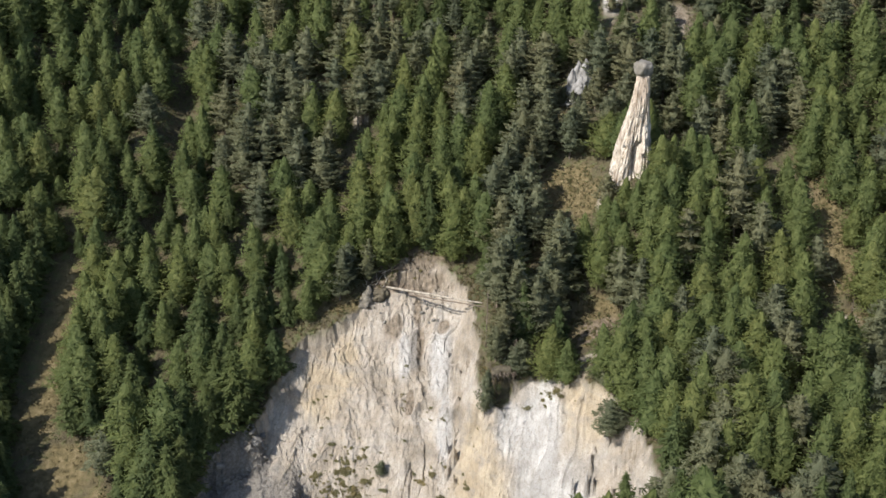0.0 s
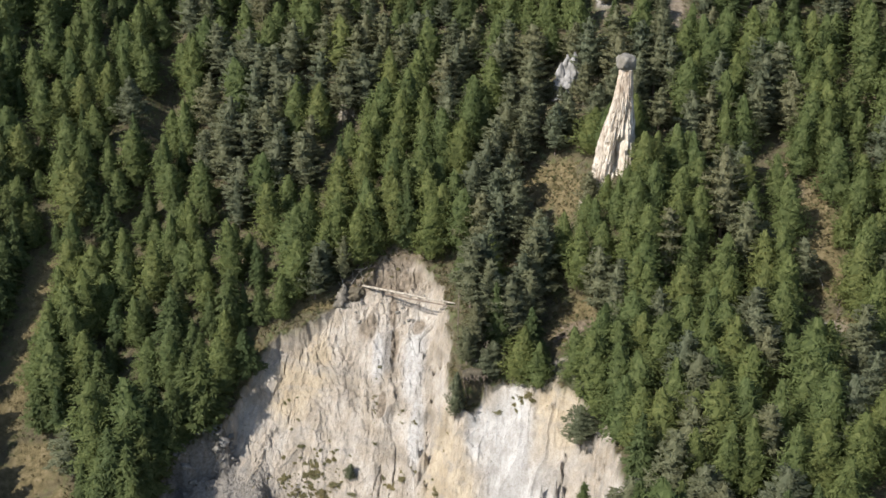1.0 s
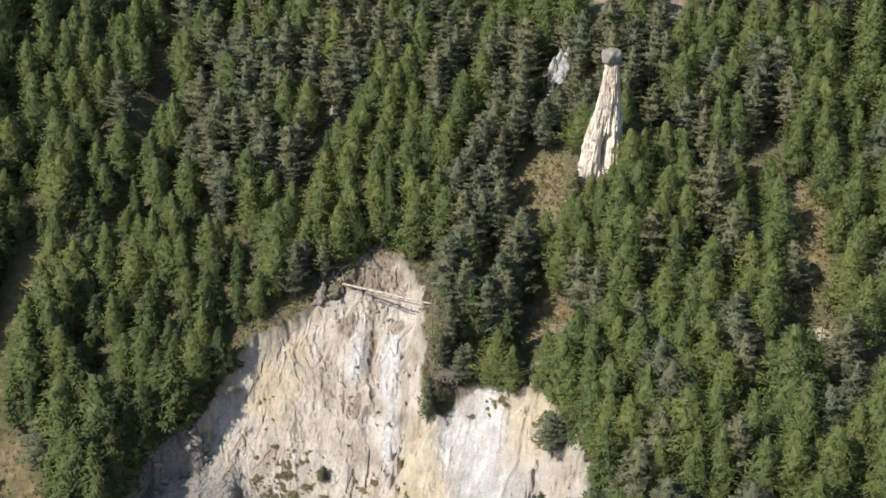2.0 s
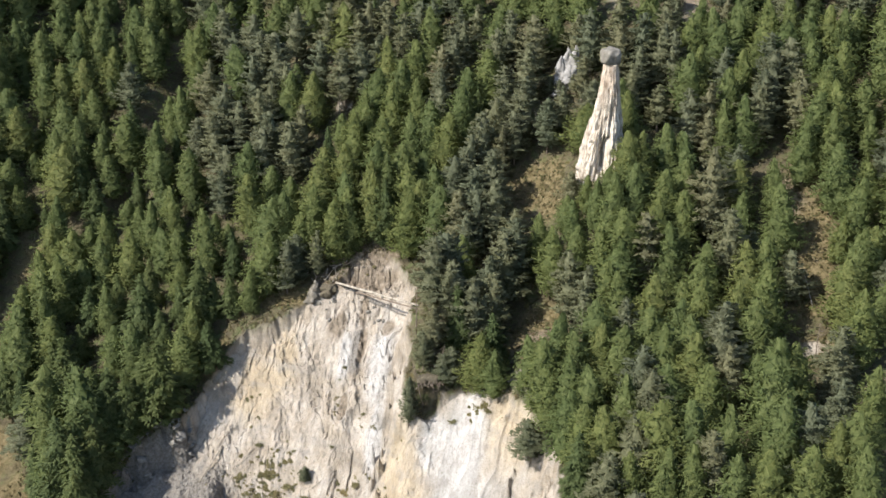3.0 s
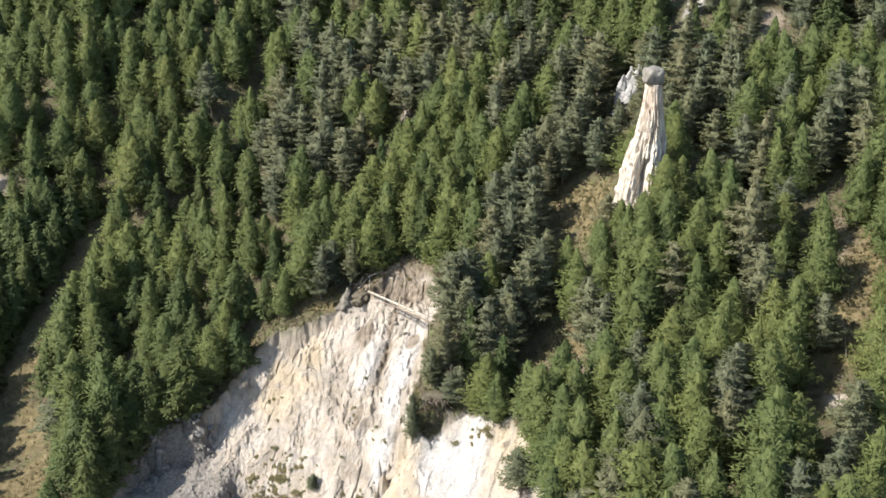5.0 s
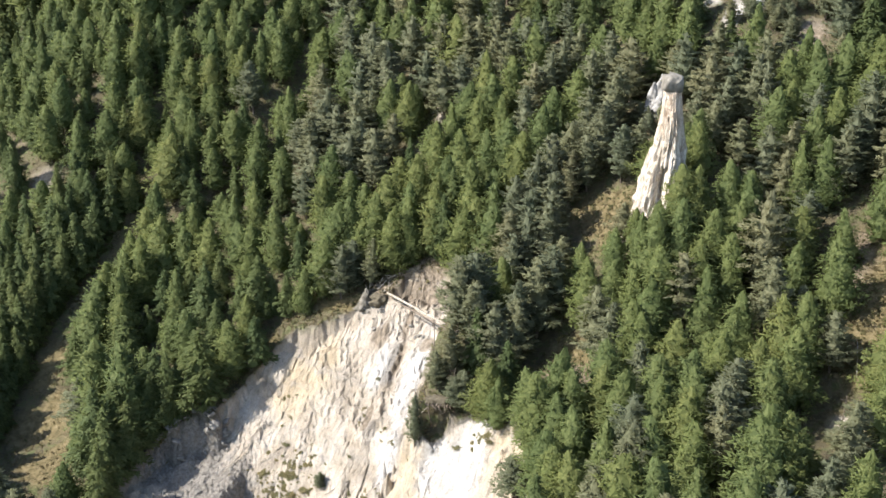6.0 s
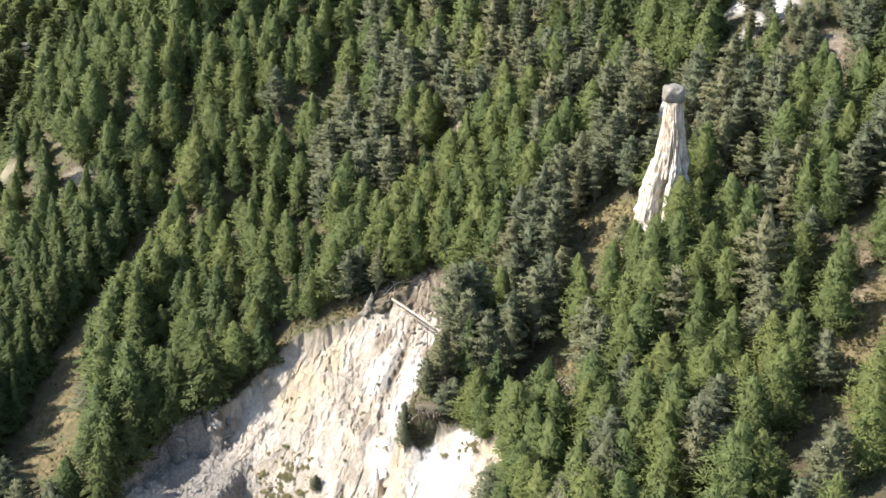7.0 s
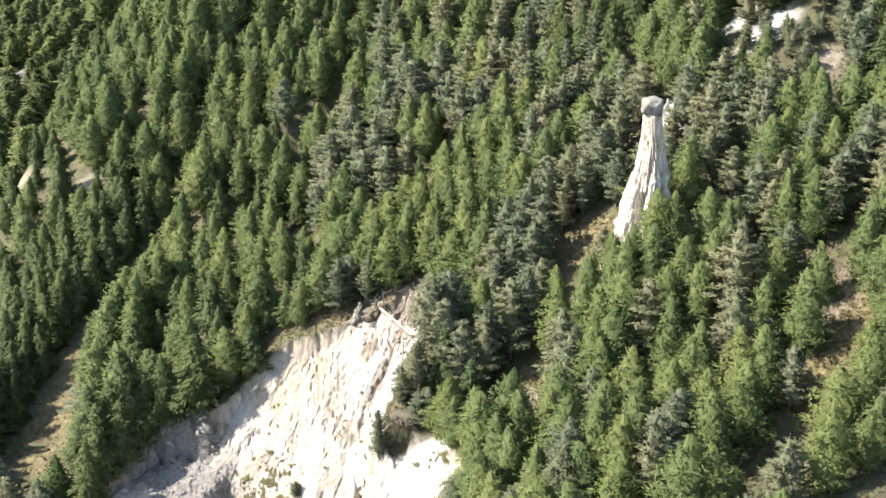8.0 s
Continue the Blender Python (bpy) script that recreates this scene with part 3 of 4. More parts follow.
def plant(kind, x, y, h, wide=1.0, z=None, loose=False):
    if h > 5 and in_gully(x, y):
        return
    z = ground_z(x, y) if z is None else z
    PLACED.append((x, y))
    turn, k = tree_rng.uniform(0, 360), tree_rng.integers(0, 6)
    s = h / 10.0
    sw = s * wide * tree_rng.uniform(0.95, 1.28)
    tilt = tree_rng.normal(0, 1.6, 2)
    m = pose(x, y, z - 0.15, tilt[0], tilt[1], turn) @ Matrix.Diagonal((sw, sw, s, 1))
    if loose or COUNT[kind] >= 300:
        FOREST[kind].append((m, k))
        return
    COUNT[kind] += 1
    base = new(kind)
    base.empty_display_size = 0.5
    base.matrix_basis = m
    tagged(base, TREE_LABELS[kind], "tree", kind + " trees on the slope")
    crown, trunk = PROTOTYPES[kind][k]
    under(new("crown", crown), base)
    under(new("trunk", trunk), base)


STANDS = []
# left_flank
STANDS.append(("larch", ((-84.0, 225.4, 12.0), (-83.2, 233.3, 12.0), (-78.0, 232.7, 12.0), (-76.5, 239.8, 12.0), (-67.9, 237.0, 12.0), (-61.0, 238.3, 10.0), (-63.7, 233.6, 10.0), (-61.8, 251.0, 12.0), (-82.6, 216.0, 12.0), (-78.2, 218.7, 12.0), (-71.8, 234.9, 12.0), (-72.5, 240.3, 12.0), (-71.6, 226.6, 12.0), (-66.9, 227.9, 12.0), (-67.1, 218.4, 12.0), (-75.7, 215.9, 12.0), (-62.9, 222.4, 10.0), (-67.0, 212.1, 12.0), (-80.0, 209.1, 12.0), (-73.7, 205.4, 12.0), (-63.7, 216.6, 10.0), (-71.0, 203.8, 9.0), (-74.8, 225.9, 12.0), (-69.0, 242.1, 12.0), (-62.9, 244.7, 12.0), (-87.0, 222.1, 12.0), (-86.7, 230.8, 12.0),)))
# left_flank
STANDS.append(("spruce", ((-65.9, 248.9, 10.0), (-80.5, 229.4, 8.0), (-66.0, 224.0, 9.0), (-78.3, 213.9, 10.0), (-76.7, 202.0, 9.0), (-66.3, 240.9, 9.0), (-65.8, 199.3, 8.0), (-70.8, 196.3, 8.0),)))
# spur
STANDS.append(("larch", ((-54.4, 216.9, 12.0), (-48.7, 215.5, 12.0), (-45.4, 222.8, 12.0), (-48.3, 223.8, 10.0), (-47.8, 239.1, 12.0), (-46.3, 244.7, 12.0), (-36.4, 231.4, 12.0), (-28.3, 208.0, 12.0), (-54.2, 210.1, 12.0), (-43.6, 198.7, 12.0), (-40.0, 200.8, 12.0), (-31.6, 194.8, 13.0), (-45.4, 193.2, 12.0), (-51.4, 198.4, 10.0), (-25.8, 201.2, 12.0), (-21.4, 196.2, 12.0), (-39.9, 195.1, 10.0), (-19.9, 189.4, 12.0), (-63.5, 207.4, 14.0), (-58.1, 186.0, 13.0), (-50.5, 186.2, 9.0), (-46.7, 185.3, 10.0), (-40.2, 184.3, 12.0), (-30.9, 186.6, 12.0), (-34.7, 178.3, 10.0), (-25.3, 187.1, 8.0), (-22.0, 186.6, 9.0), (-37.3, 195.1, 10.0), (-45.7, 210.9, 10.0),)))
# spur
STANDS.append(("pine", ((-37.2, 221.4, 13.0), (-38.3, 234.9, 12.0), (-42.6, 229.1, 12.0), (-32.8, 227.9, 12.0), (-36.4, 216.1, 12.0), (-32.7, 218.2, 12.0), (-28.8, 219.8, 12.0), (-32.2, 208.2, 12.0), (-32.5, 233.4, 12.0), (-32.4, 205.7, 10.0), (-16.4, 185.4, 10.0), (-36.1, 238.8, 12.0), (-42.7, 241.9, 12.0), (-25.0, 213.9, 12.0), (-41.2, 217.9, 10.0), (-26.4, 210.2, 12.0),)))
# spur
STANDS.append(("spruce", ((-60.8, 208.2, 13.0), (-58.0, 199.9, 11.0), (-56.7, 205.4, 12.0), (-49.9, 209.6, 9.0), (-38.5, 207.0, 9.0), (-26.8, 193.7, 9.0), (-40.7, 189.6, 10.0), (-33.8, 185.7, 9.0), (-28.4, 187.3, 8.0), (-46.0, 188.1, 9.0), (-44.7, 208.3, 9.0),)))
# foot
STANDS.append(("larch", ((-41.9, 163.8, 18.0), (-48.6, 165.3, 18.0), (-32.8, 171.3, 14.0), (-39.7, 160.9, 11.0), (-45.7, 157.6, 12.0), (-40.6, 169.8, 11.0), (-43.1, 177.7, 10.0), (-64.5, 179.0, 10.0), (-30.2, 177.4, 11.0), (-26.5, 179.0, 9.0), (-30.3, 182.3, 9.0), (-39.2, 177.4, 11.0), (-52.4, 176.4, 10.0), (-60.1, 173.8, 10.0), (-36.0, 174.7, 10.0), (-45.0, 164.2, 10.0), (-62.4, 179.3, 10.0), (-55.8, 178.6, 11.0), (-50.4, 168.2, 10.0),)))
# foot
STANDS.append(("spruce", ((-36.2, 167.1, 13.0), (-34.9, 163.6, 11.0), (-56.8, 172.5, 9.0), (-35.9, 181.1, 9.0), (-39.3, 165.1, 12.0), (-34.8, 167.9, 10.0),)))
# upper
STANDS.append(("pine", ((-28.8, 232.7, 12.0), (-27.4, 238.9, 12.0), (-25.3, 225.8, 12.0), (-17.6, 229.6, 12.0), (-14.6, 227.0, 12.0), (-20.2, 238.3, 12.0), (-13.7, 235.2, 12.0), (-27.9, 223.8, 12.0), (-20.8, 211.0, 12.0), (-4.4, 233.2, 12.0), (-8.6, 237.1, 12.0), (4.9, 216.9, 13.0), (5.9, 225.5, 12.0), (7.4, 228.4, 12.0), (9.8, 231.3, 12.0), (16.5, 228.3, 12.0), (16.9, 216.1, 12.0), (20.2, 219.2, 12.0), (20.4, 212.8, 12.0), (14.2, 205.8, 13.0), (15.4, 209.0, 12.0), (19.4, 208.4, 10.0), (24.9, 209.0, 10.0), (27.3, 211.0, 10.0), (12.0, 202.8, 12.0), (-20.9, 217.5, 10.0), (-13.6, 220.2, 12.0), (10.1, 199.1, 12.0), (14.4, 196.5, 12.0), (16.5, 199.2, 12.0),)))
STANDS.append(("pine", ((17.2, 205.5, 10.0), (21.0, 225.5, 12.0), (24.6, 220.9, 12.0), (-1.7, 235.5, 12.0), (4.5, 223.0, 12.0), (-11.6, 227.9, 12.0), (-12.2, 237.9, 12.0), (28.5, 203.2, 9.0), (14.1, 225.3, 12.0),)))
# upper
STANDS.append(("larch", ((-24.4, 223.3, 12.0), (-19.6, 222.1, 12.0), (-16.7, 237.8, 12.0), (-5.9, 226.9, 13.0), (-2.4, 221.4, 12.0), (-0.4, 226.1, 12.0), (0.9, 233.9, 12.0), (-3.2, 216.9, 12.0), (-8.1, 215.8, 12.0), (-9.2, 212.4, 12.0), (-3.4, 210.0, 12.0), (1.8, 209.2, 12.0), (4.3, 211.1, 12.0), (9.8, 217.5, 12.0), (13.1, 220.5, 12.0), (14.2, 230.1, 12.0), (9.6, 213.5, 12.0), (-9.0, 204.9, 12.0), (-3.7, 203.8, 12.0), (0.4, 203.4, 12.0), (-12.8, 201.0, 12.0), (-8.1, 198.7, 12.0), (-4.9, 201.1, 12.0), (3.4, 199.1, 12.0), (7.4, 198.4, 12.0), (-6.7, 220.2, 12.0), (1.0, 216.5, 12.0), (7.9, 208.2, 12.0),)))
# upper
STANDS.append(("spruce", ((-1.1, 201.5, 12.0), (-14.2, 211.7, 10.0), (11.9, 214.9, 10.0),)))
# middle
STANDS.append(("larch", ((-13.4, 196.6, 13.0), (-9.3, 192.9, 12.0), (-7.2, 195.8, 12.0), (-2.9, 194.1, 12.0), (3.3, 192.6, 12.0), (5.4, 195.3, 12.0), (8.4, 194.3, 12.0), (-14.9, 194.9, 10.0), (-18.6, 197.1, 12.0), (-2.0, 192.9, 10.0), (26.1, 186.6, 10.0), (28.4, 182.7, 12.0), (14.1, 185.9, 10.0), (31.6, 183.7, 9.0),)))
# middle
STANDS.append(("pine", ((11.6, 192.7, 12.0), (15.2, 192.6, 12.0), (17.6, 194.1, 12.0), (22.1, 184.9, 13.0), (20.8, 182.6, 13.0), (19.0, 179.0, 12.0), (18.2, 175.3, 10.0), (19.5, 177.0, 12.0), (31.6, 178.3, 12.0), (29.9, 174.6, 12.0), (-15.2, 191.3, 9.0), (-11.7, 191.1, 9.0), (13.9, 190.6, 10.0),)))
# middle
STANDS.append(("spruce", ((-0.6, 196.1, 12.0), (-7.0, 193.3, 10.0), (15.0, 174.1, 11.0),)))
# nose
STANDS.append(("pine", ((10.6, 176.4, 12.0), (14.0, 175.6, 12.0), (12.2, 178.8, 12.0), (16.7, 175.0, 12.0),)))
# nose
STANDS.append(("larch", ((19.0, 168.1, 10.0), (27.1, 162.6, 10.0), (29.1, 160.1, 12.0), (30.3, 164.6, 12.0), (32.5, 157.5, 12.0), (21.5, 165.8, 8.0), (30.2, 157.4, 9.0), (33.2, 163.2, 11.0), (32.8, 152.4, 11.0), (34.5, 149.7, 11.0),)))
# nose
STANDS.append(("spruce", ((20.7, 171.4, 10.0), (34.7, 143.9, 11.0),)))
# right
STANDS.append(("larch", ((38.7, 192.1, 11.0), (40.7, 193.0, 11.0), (44.7, 196.6, 12.0), (47.4, 196.0, 12.0), (43.9, 188.6, 12.0), (39.8, 187.4, 12.0), (36.8, 185.1, 12.0), (46.9, 191.6, 12.0), (55.5, 192.9, 11.0), (61.6, 194.2, 9.0), (39.0, 182.3, 12.0), (42.7, 184.5, 12.0), (45.6, 181.4, 12.0), (36.0, 180.7, 12.0), (47.4, 186.5, 12.0), (57.4, 177.2, 12.0), (59.6, 178.2, 12.0), (50.6, 178.3, 12.0), (38.7, 178.8, 12.0), (43.3, 174.1, 12.0), (38.6, 174.9, 12.0), (36.0, 176.4, 12.0), (59.0, 172.3, 12.0), (50.2, 171.4, 12.0), (54.7, 170.1, 12.0), (70.5, 192.6, 12.0), (71.9, 186.3, 12.0), (70.4, 173.0, 12.0), (71.9, 178.2, 12.0), (69.8, 199.1, 12.0),)))
STANDS.append(("larch", ((66.5, 189.7, 7.0), (70.2, 184.1, 8.0), (46.8, 167.5, 12.0), (43.2, 166.7, 12.0), (35.4, 169.0, 12.0), (49.3, 164.0, 12.0), (56.9, 166.7, 12.0),)))
# right
STANDS.append(("pine", ((51.6, 188.6, 16.0), (54.0, 182.0, 13.0), (42.2, 182.5, 12.0), (33.7, 175.8, 12.0), (52.7, 165.9, 12.0), (62.9, 178.6, 9.0), (41.8, 158.9, 12.0), (40.0, 169.9, 11.0),)))
# top_right
STANDS.append(("larch", ((49.4, 223.5, 12.0), (52.3, 221.4, 12.0), (55.9, 223.0, 12.0), (63.0, 216.9, 12.0), (67.1, 217.9, 12.0), (70.5, 218.8, 12.0), (69.7, 209.4, 12.0), (72.1, 210.8, 12.0), (49.3, 213.6, 12.0), (47.7, 212.1, 12.0), (56.4, 212.6, 12.0), (53.6, 202.7, 12.0), (56.8, 203.4, 12.0), (65.8, 198.2, 12.0), (68.9, 206.0, 12.0), (61.1, 222.1, 12.0), (64.5, 222.0, 12.0), (59.0, 218.0, 9.0), (51.7, 218.0, 12.0), (67.2, 212.6, 12.0), (72.2, 217.5, 12.0), (71.2, 203.2, 12.0), (54.0, 209.4, 12.0), (48.0, 218.6, 12.0), (67.4, 202.1, 12.0),)))
# top_right
STANDS.append(("pine", ((60.5, 215.0, 12.0), (61.4, 211.2, 12.0), (63.9, 213.1, 12.0), (39.5, 214.2, 11.0), (36.3, 217.2, 12.0), (31.1, 221.2, 12.0), (30.0, 216.5, 12.0), (42.7, 217.1, 12.0), (45.5, 216.2, 12.0), (52.9, 213.8, 12.0), (50.8, 205.8, 12.0), (48.3, 204.8, 12.0), (65.7, 206.5, 12.0), (60.0, 207.5, 12.0), (35.0, 214.2, 10.0), (39.0, 211.9, 9.0), (51.2, 203.5, 10.0), (39.7, 219.0, 12.0), (27.4, 221.2, 12.0), (35.6, 222.2, 12.0), (44.1, 221.0, 12.0), (31.8, 211.3, 9.0), (30.8, 205.6, 9.0), (58.4, 205.5, 12.0),)))
# near
STANDS.append(("larch", ((45.1, 159.9, 14.0), (48.1, 158.9, 13.0), (39.1, 164.0, 12.0), (36.0, 164.5, 12.0), (58.8, 153.6, 15.0), (61.6, 154.8, 13.0), (45.0, 146.3, 14.0), (48.9, 146.8, 13.0), (59.0, 145.0, 14.0), (38.2, 148.1, 12.0), (52.9, 145.7, 12.0), (65.3, 141.9, 12.0), (67.7, 143.3, 12.0), (56.9, 138.3, 12.0), (41.1, 140.5, 12.0), (48.3, 139.4, 12.0), (61.6, 138.4, 12.0), (70.3, 150.0, 12.0), (40.3, 153.4, 12.0), (35.7, 155.7, 12.0), (45.7, 155.0, 12.0), (50.5, 154.4, 12.0), (71.3, 165.4, 12.0), (68.0, 137.2, 12.0), (53.3, 137.2, 12.0), (45.1, 139.8, 12.0),)))
# near
STANDS.append(("pine", ((53.8, 156.8, 12.0), (52.9, 162.0, 12.0), (38.0, 139.3, 12.0), (41.3, 145.0, 12.0), (50.6, 142.1, 12.0), (61.7, 145.2, 12.0), (66.9, 150.7, 10.0), (42.3, 154.1, 12.0),)))
# far_left
STANDS.append(("larch", ((-106.0, 222.8, 12.0), (-101.3, 214.5, 12.0), (-99.3, 209.1, 12.0), (-291.9, 367.7, 12.0), (-102.7, 197.4, 9.0), (-92.0, 210.7, 12.0), (-83.6, 206.0, 12.0), (-91.0, 205.6, 12.0), (-93.3, 203.0, 12.0), (-95.3, 215.0, 12.0), (-100.9, 193.9, 9.0), (-89.7, 194.3, 11.0), (-88.7, 188.6, 12.0), (-90.6, 187.3, 12.0), (-78.8, 194.4, 12.0), (-73.2, 191.5, 11.0), (-74.8, 179.6, 12.0), (-72.7, 182.5, 11.0), (-65.5, 176.8, 11.0), (-49.3, 174.7, 12.0), (-81.3, 175.4, 12.0), (-102.8, 227.3, 12.0), (-98.6, 228.9, 12.0), (-90.5, 227.2, 12.0), (-84.4, 227.5, 12.0), (-79.2, 199.6, 11.0), (-73.4, 201.5, 12.0),)))
# far_left
STANDS.append(("spruce", ((-103.5, 203.5, 12.0), (-82.2, 187.8, 13.0), (-85.2, 180.5, 12.0), (-71.9, 194.0, 10.0), (-70.3, 186.9, 11.0), (-68.8, 162.7, 11.0), (-61.5, 182.2, 9.0), (-82.2, 184.4, 11.0), (-67.6, 191.7, 10.0), (-75.1, 187.2, 11.0), (-73.0, 171.9, 11.0), (-77.8, 170.6, 11.0), (-91.3, 181.6, 11.0),)))


def clear_front(x, y):
    """Bare patches and the grass before them stay open."""
    return max(float(clay_mask(x + d, y + k)) for d in (-1.5, 1.5) for k in (0, 3, 7)) > 0.5


def off_rim(x, y):
    """Trees root on firm ground behind the lip of the scar."""
    back = 3.0 if -22 < x < -9 else 1.2
    if x < 6 and y > 166:
        for k in range(14):
            if float(rim_distance(np.array([x]), np.array([y]))[0]) < -back:
                break
            x, y = x - (0.35 if x < -18 else 0.0), y + 0.5
    return x, y


stand_rng = np.random.default_rng(17)
for kind, stand in STANDS:
    for x, y, h in stand:
        if (y > 215 or x < -85) and clear_front(x, y) or 29.5 < x < 36 and 224 < y < 238 or 20 < x < 31 and 193 < y < 207 or 24 < x < 31 and 170 < y < 182 or 64.5 < x < 68.5 and 178 < y < 197 or x + 0.5 * (y - 205) < -113:
            continue
        if -75.5 < x < -64 and 171 < y < 202:
            continue
        if 26 < x < 36 and 207 < y < 221:
            h = min(h, 8.5)
        if y > 198 and abs(x - float(ravine_x(y))) < 1.6:
            continue
        x, y = off_rim(x, y)
        if x < 6 and y < 172 and float(rim_distance(np.array([x]), np.array([y]))[0]) > -1.0:
            continue
        # over half the larches here become spruces, whose darker needles imitate shade
        if kind == "larch" and x < -22 and y < 190 and stand_rng.uniform() < 0.55:
            plant("spruce", x, y, h, 1.3)
            continue
        plant(kind, x, y, h)
# small trees at the pillar's foot and on the lip of the scar
for x, y, h in ((12.6, 177.0, 7.0), (30.2, 193.2, 6.5), (27.0, 161.4, 5.0), (28.4, 159.6, 5.5), (14.6, 169.6, 6.0)):
    plant("pine", x, y, h, 1.2)
for x, y, h in ((41.0, 238.2, 4.6), (42.6, 235.2, 4.8), (40.0, 240.6, 3.6), (44.6, 236.8, 4.8), (43.6, 239.4, 4.4), (45.4, 233.4, 4.9), (45.6, 241.0, 4.6), (38.0, 236.5, 4.8), (36.6, 239.5, 4.5), (34.8, 236.2, 4.5)):
    plant("pine", x, y, h, 1.25)
for x, y, h in ((26.0, 219.3, 3.2), (28.2, 219.0, 3.2), (24.4, 220.4, 3.6), (29.6, 220.0, 3.0), (27.0, 217.2, 3.6)):
    plant("pine", x, y, h, 1.15)
plant("pine", 8.7, 165.7, 9.0, 0.6)
plant("pine", 11.6, 171.6, 8.5, 1.0)
plant("pine", 10.3, 169.3, 6.5, 1.15)
plant("pine", -8.2, 166.6, 3.2, 1.2)
plant("pine", 13.4, 169.0, 5.0, 1.2)
plant("pine", 25.6, 163.4, 4.0, 1.3)
plant("pine", 27.4, 156.6, 6.6, 1.55)
for x, y, h in ((-76, 167, 13), (-75.5, 160, 13), (-41.5, 160.5, 15), (-40.6, 156.6, 14), (-43.6, 158, 16), (-39.2, 152.5, 13), (-42.5, 166.5, 14), (-72.5, 168, 11), (-73, 163, 12), (-69.5, 160.5, 11), (-77, 173, 13), (-78, 178, 14), (-76.5, 182.5, 13), (-79, 186, 14), (-76.5, 190, 14), (-78, 194.5, 14), (-76, 198.5, 13), (-74, 203, 13), (-81, 175, 13), (-82, 181, 14), (-83, 189, 13), (-82, 196, 14), (-80, 201, 13), (-75, 175.5, 9), (-71.5, 171.5, 11), (-69, 157, 14), (-66.5, 151, 14), (-63, 146, 14), (-71, 162, 13), (-67.5, 147, 13), (-75.2, 180, 12), (-74.6, 184, 13), (-74.4, 188, 12), (-73.5, 192, 13), (-73.6, 196, 12), (-72.4, 200.6, 11), (-74.6, 176.2, 12), (-73.8, 170, 13), (-72.4, 165.6, 13), (-70.4, 159.6, 13), (-79.5, 183, 15), (-86, 185, 14), (-86.5, 192, 14), (-79, 191.5, 15), (-84, 176, 14), (-78.5, 170, 14), (-70.5, 204, 8), (-72, 156, 12), (-66, 154, 11), (-79, 164, 12), (-64, 149.5, 11), (-61, 146, 11)):
    plant("spruce", x, y, h, 1.1)
for x, y, h in ((32.5, 190.4, 6.5), (35.5, 190.0, 7.0), (34.0, 187.6, 9.0), (13.6, 181.2, 9.5), (-62.0, 200.5, 12), (-60.8, 196.5, 13), (-61.8, 192.5, 12.5), (-60.6, 188.5, 13.5), (-61.6, 184.5, 13), (-60.8, 180.6, 13), (-58.5, 176.5, 13), (-57, 182.5, 13), (-56.5, 188, 13.5), (-57, 194, 13), (-54, 178.5, 12), (38.8, 191.0, 8.5), (29.3, 190.3, 6.5), (37.0, 187.4, 9.5), (41.0, 193.5, 8.5), (31.2, 187.2, 8.0)):
    plant("larch", x, y, h, 1.0)


def in_sight(x, y):
    """The stretch of the plan that the walk overlooks, with a margin."""
    return (x > -0.40 * y - 20 or x > 95 - 1.30 * (y - 43) - 12) and x < 0.40 * y + 6


def species(x, y):
    n = float(fbm(np.array(x / 17.0), np.array(y / 17.0), 3, 81.0)) + tree_rng.normal(0, 0.16)
    if x < -58:
        return "larch" if n > -0.22 else "spruce"
    if n > -0.04:
        return "larch"
    return "pine" if n > -0.36 else "spruce"


def near(grid, x, y, gap):
    a, b = int(x // 8), int(y // 8)
    return any((q[0] - x) ** 2 + (q[1] - y) ** 2 < gap * gap for i in (-1, 0, 1) for j in (-1, 0, 1) for q in grid.get((a + i, b + j), ()))


CLEARINGS = ((24, 201, 5), (25.5, 196, 4), (66, 182, 2.6), (65.6, 190, 2.6), (28, 176, 4.5), (27, 170, 3.5), (32.5, 227.5, 3.2), (32.8, 232.5, 3), (27, 217.5, 5.5), (-116, 208.5, 4), (-111.5, 203.5, 4), (-100, 207, 3), (-89.5, 197.5, 3), (42, 237, 4.5), (41.6, 242, 3), (35.3, 233.8, 2.5), (33, 239, 3), (30, 241, 3), (59.5, 193.8, 4), (60.8, 200, 3.5), (18.7, 204, 3.5), (-18.7, 218, 4), (-16.4, 225, 4), (56.4, 154, 4), (56, 168, 4), (41.4, 213.8, 3.5), (44.8, 215.9, 3.5),
             (43, 203, 4), (6, 184, 4.5), (24, 177, 6), (67, 170, 4.5), (-74, 184, 6), (-74, 192, 5), (28, 200, 4))


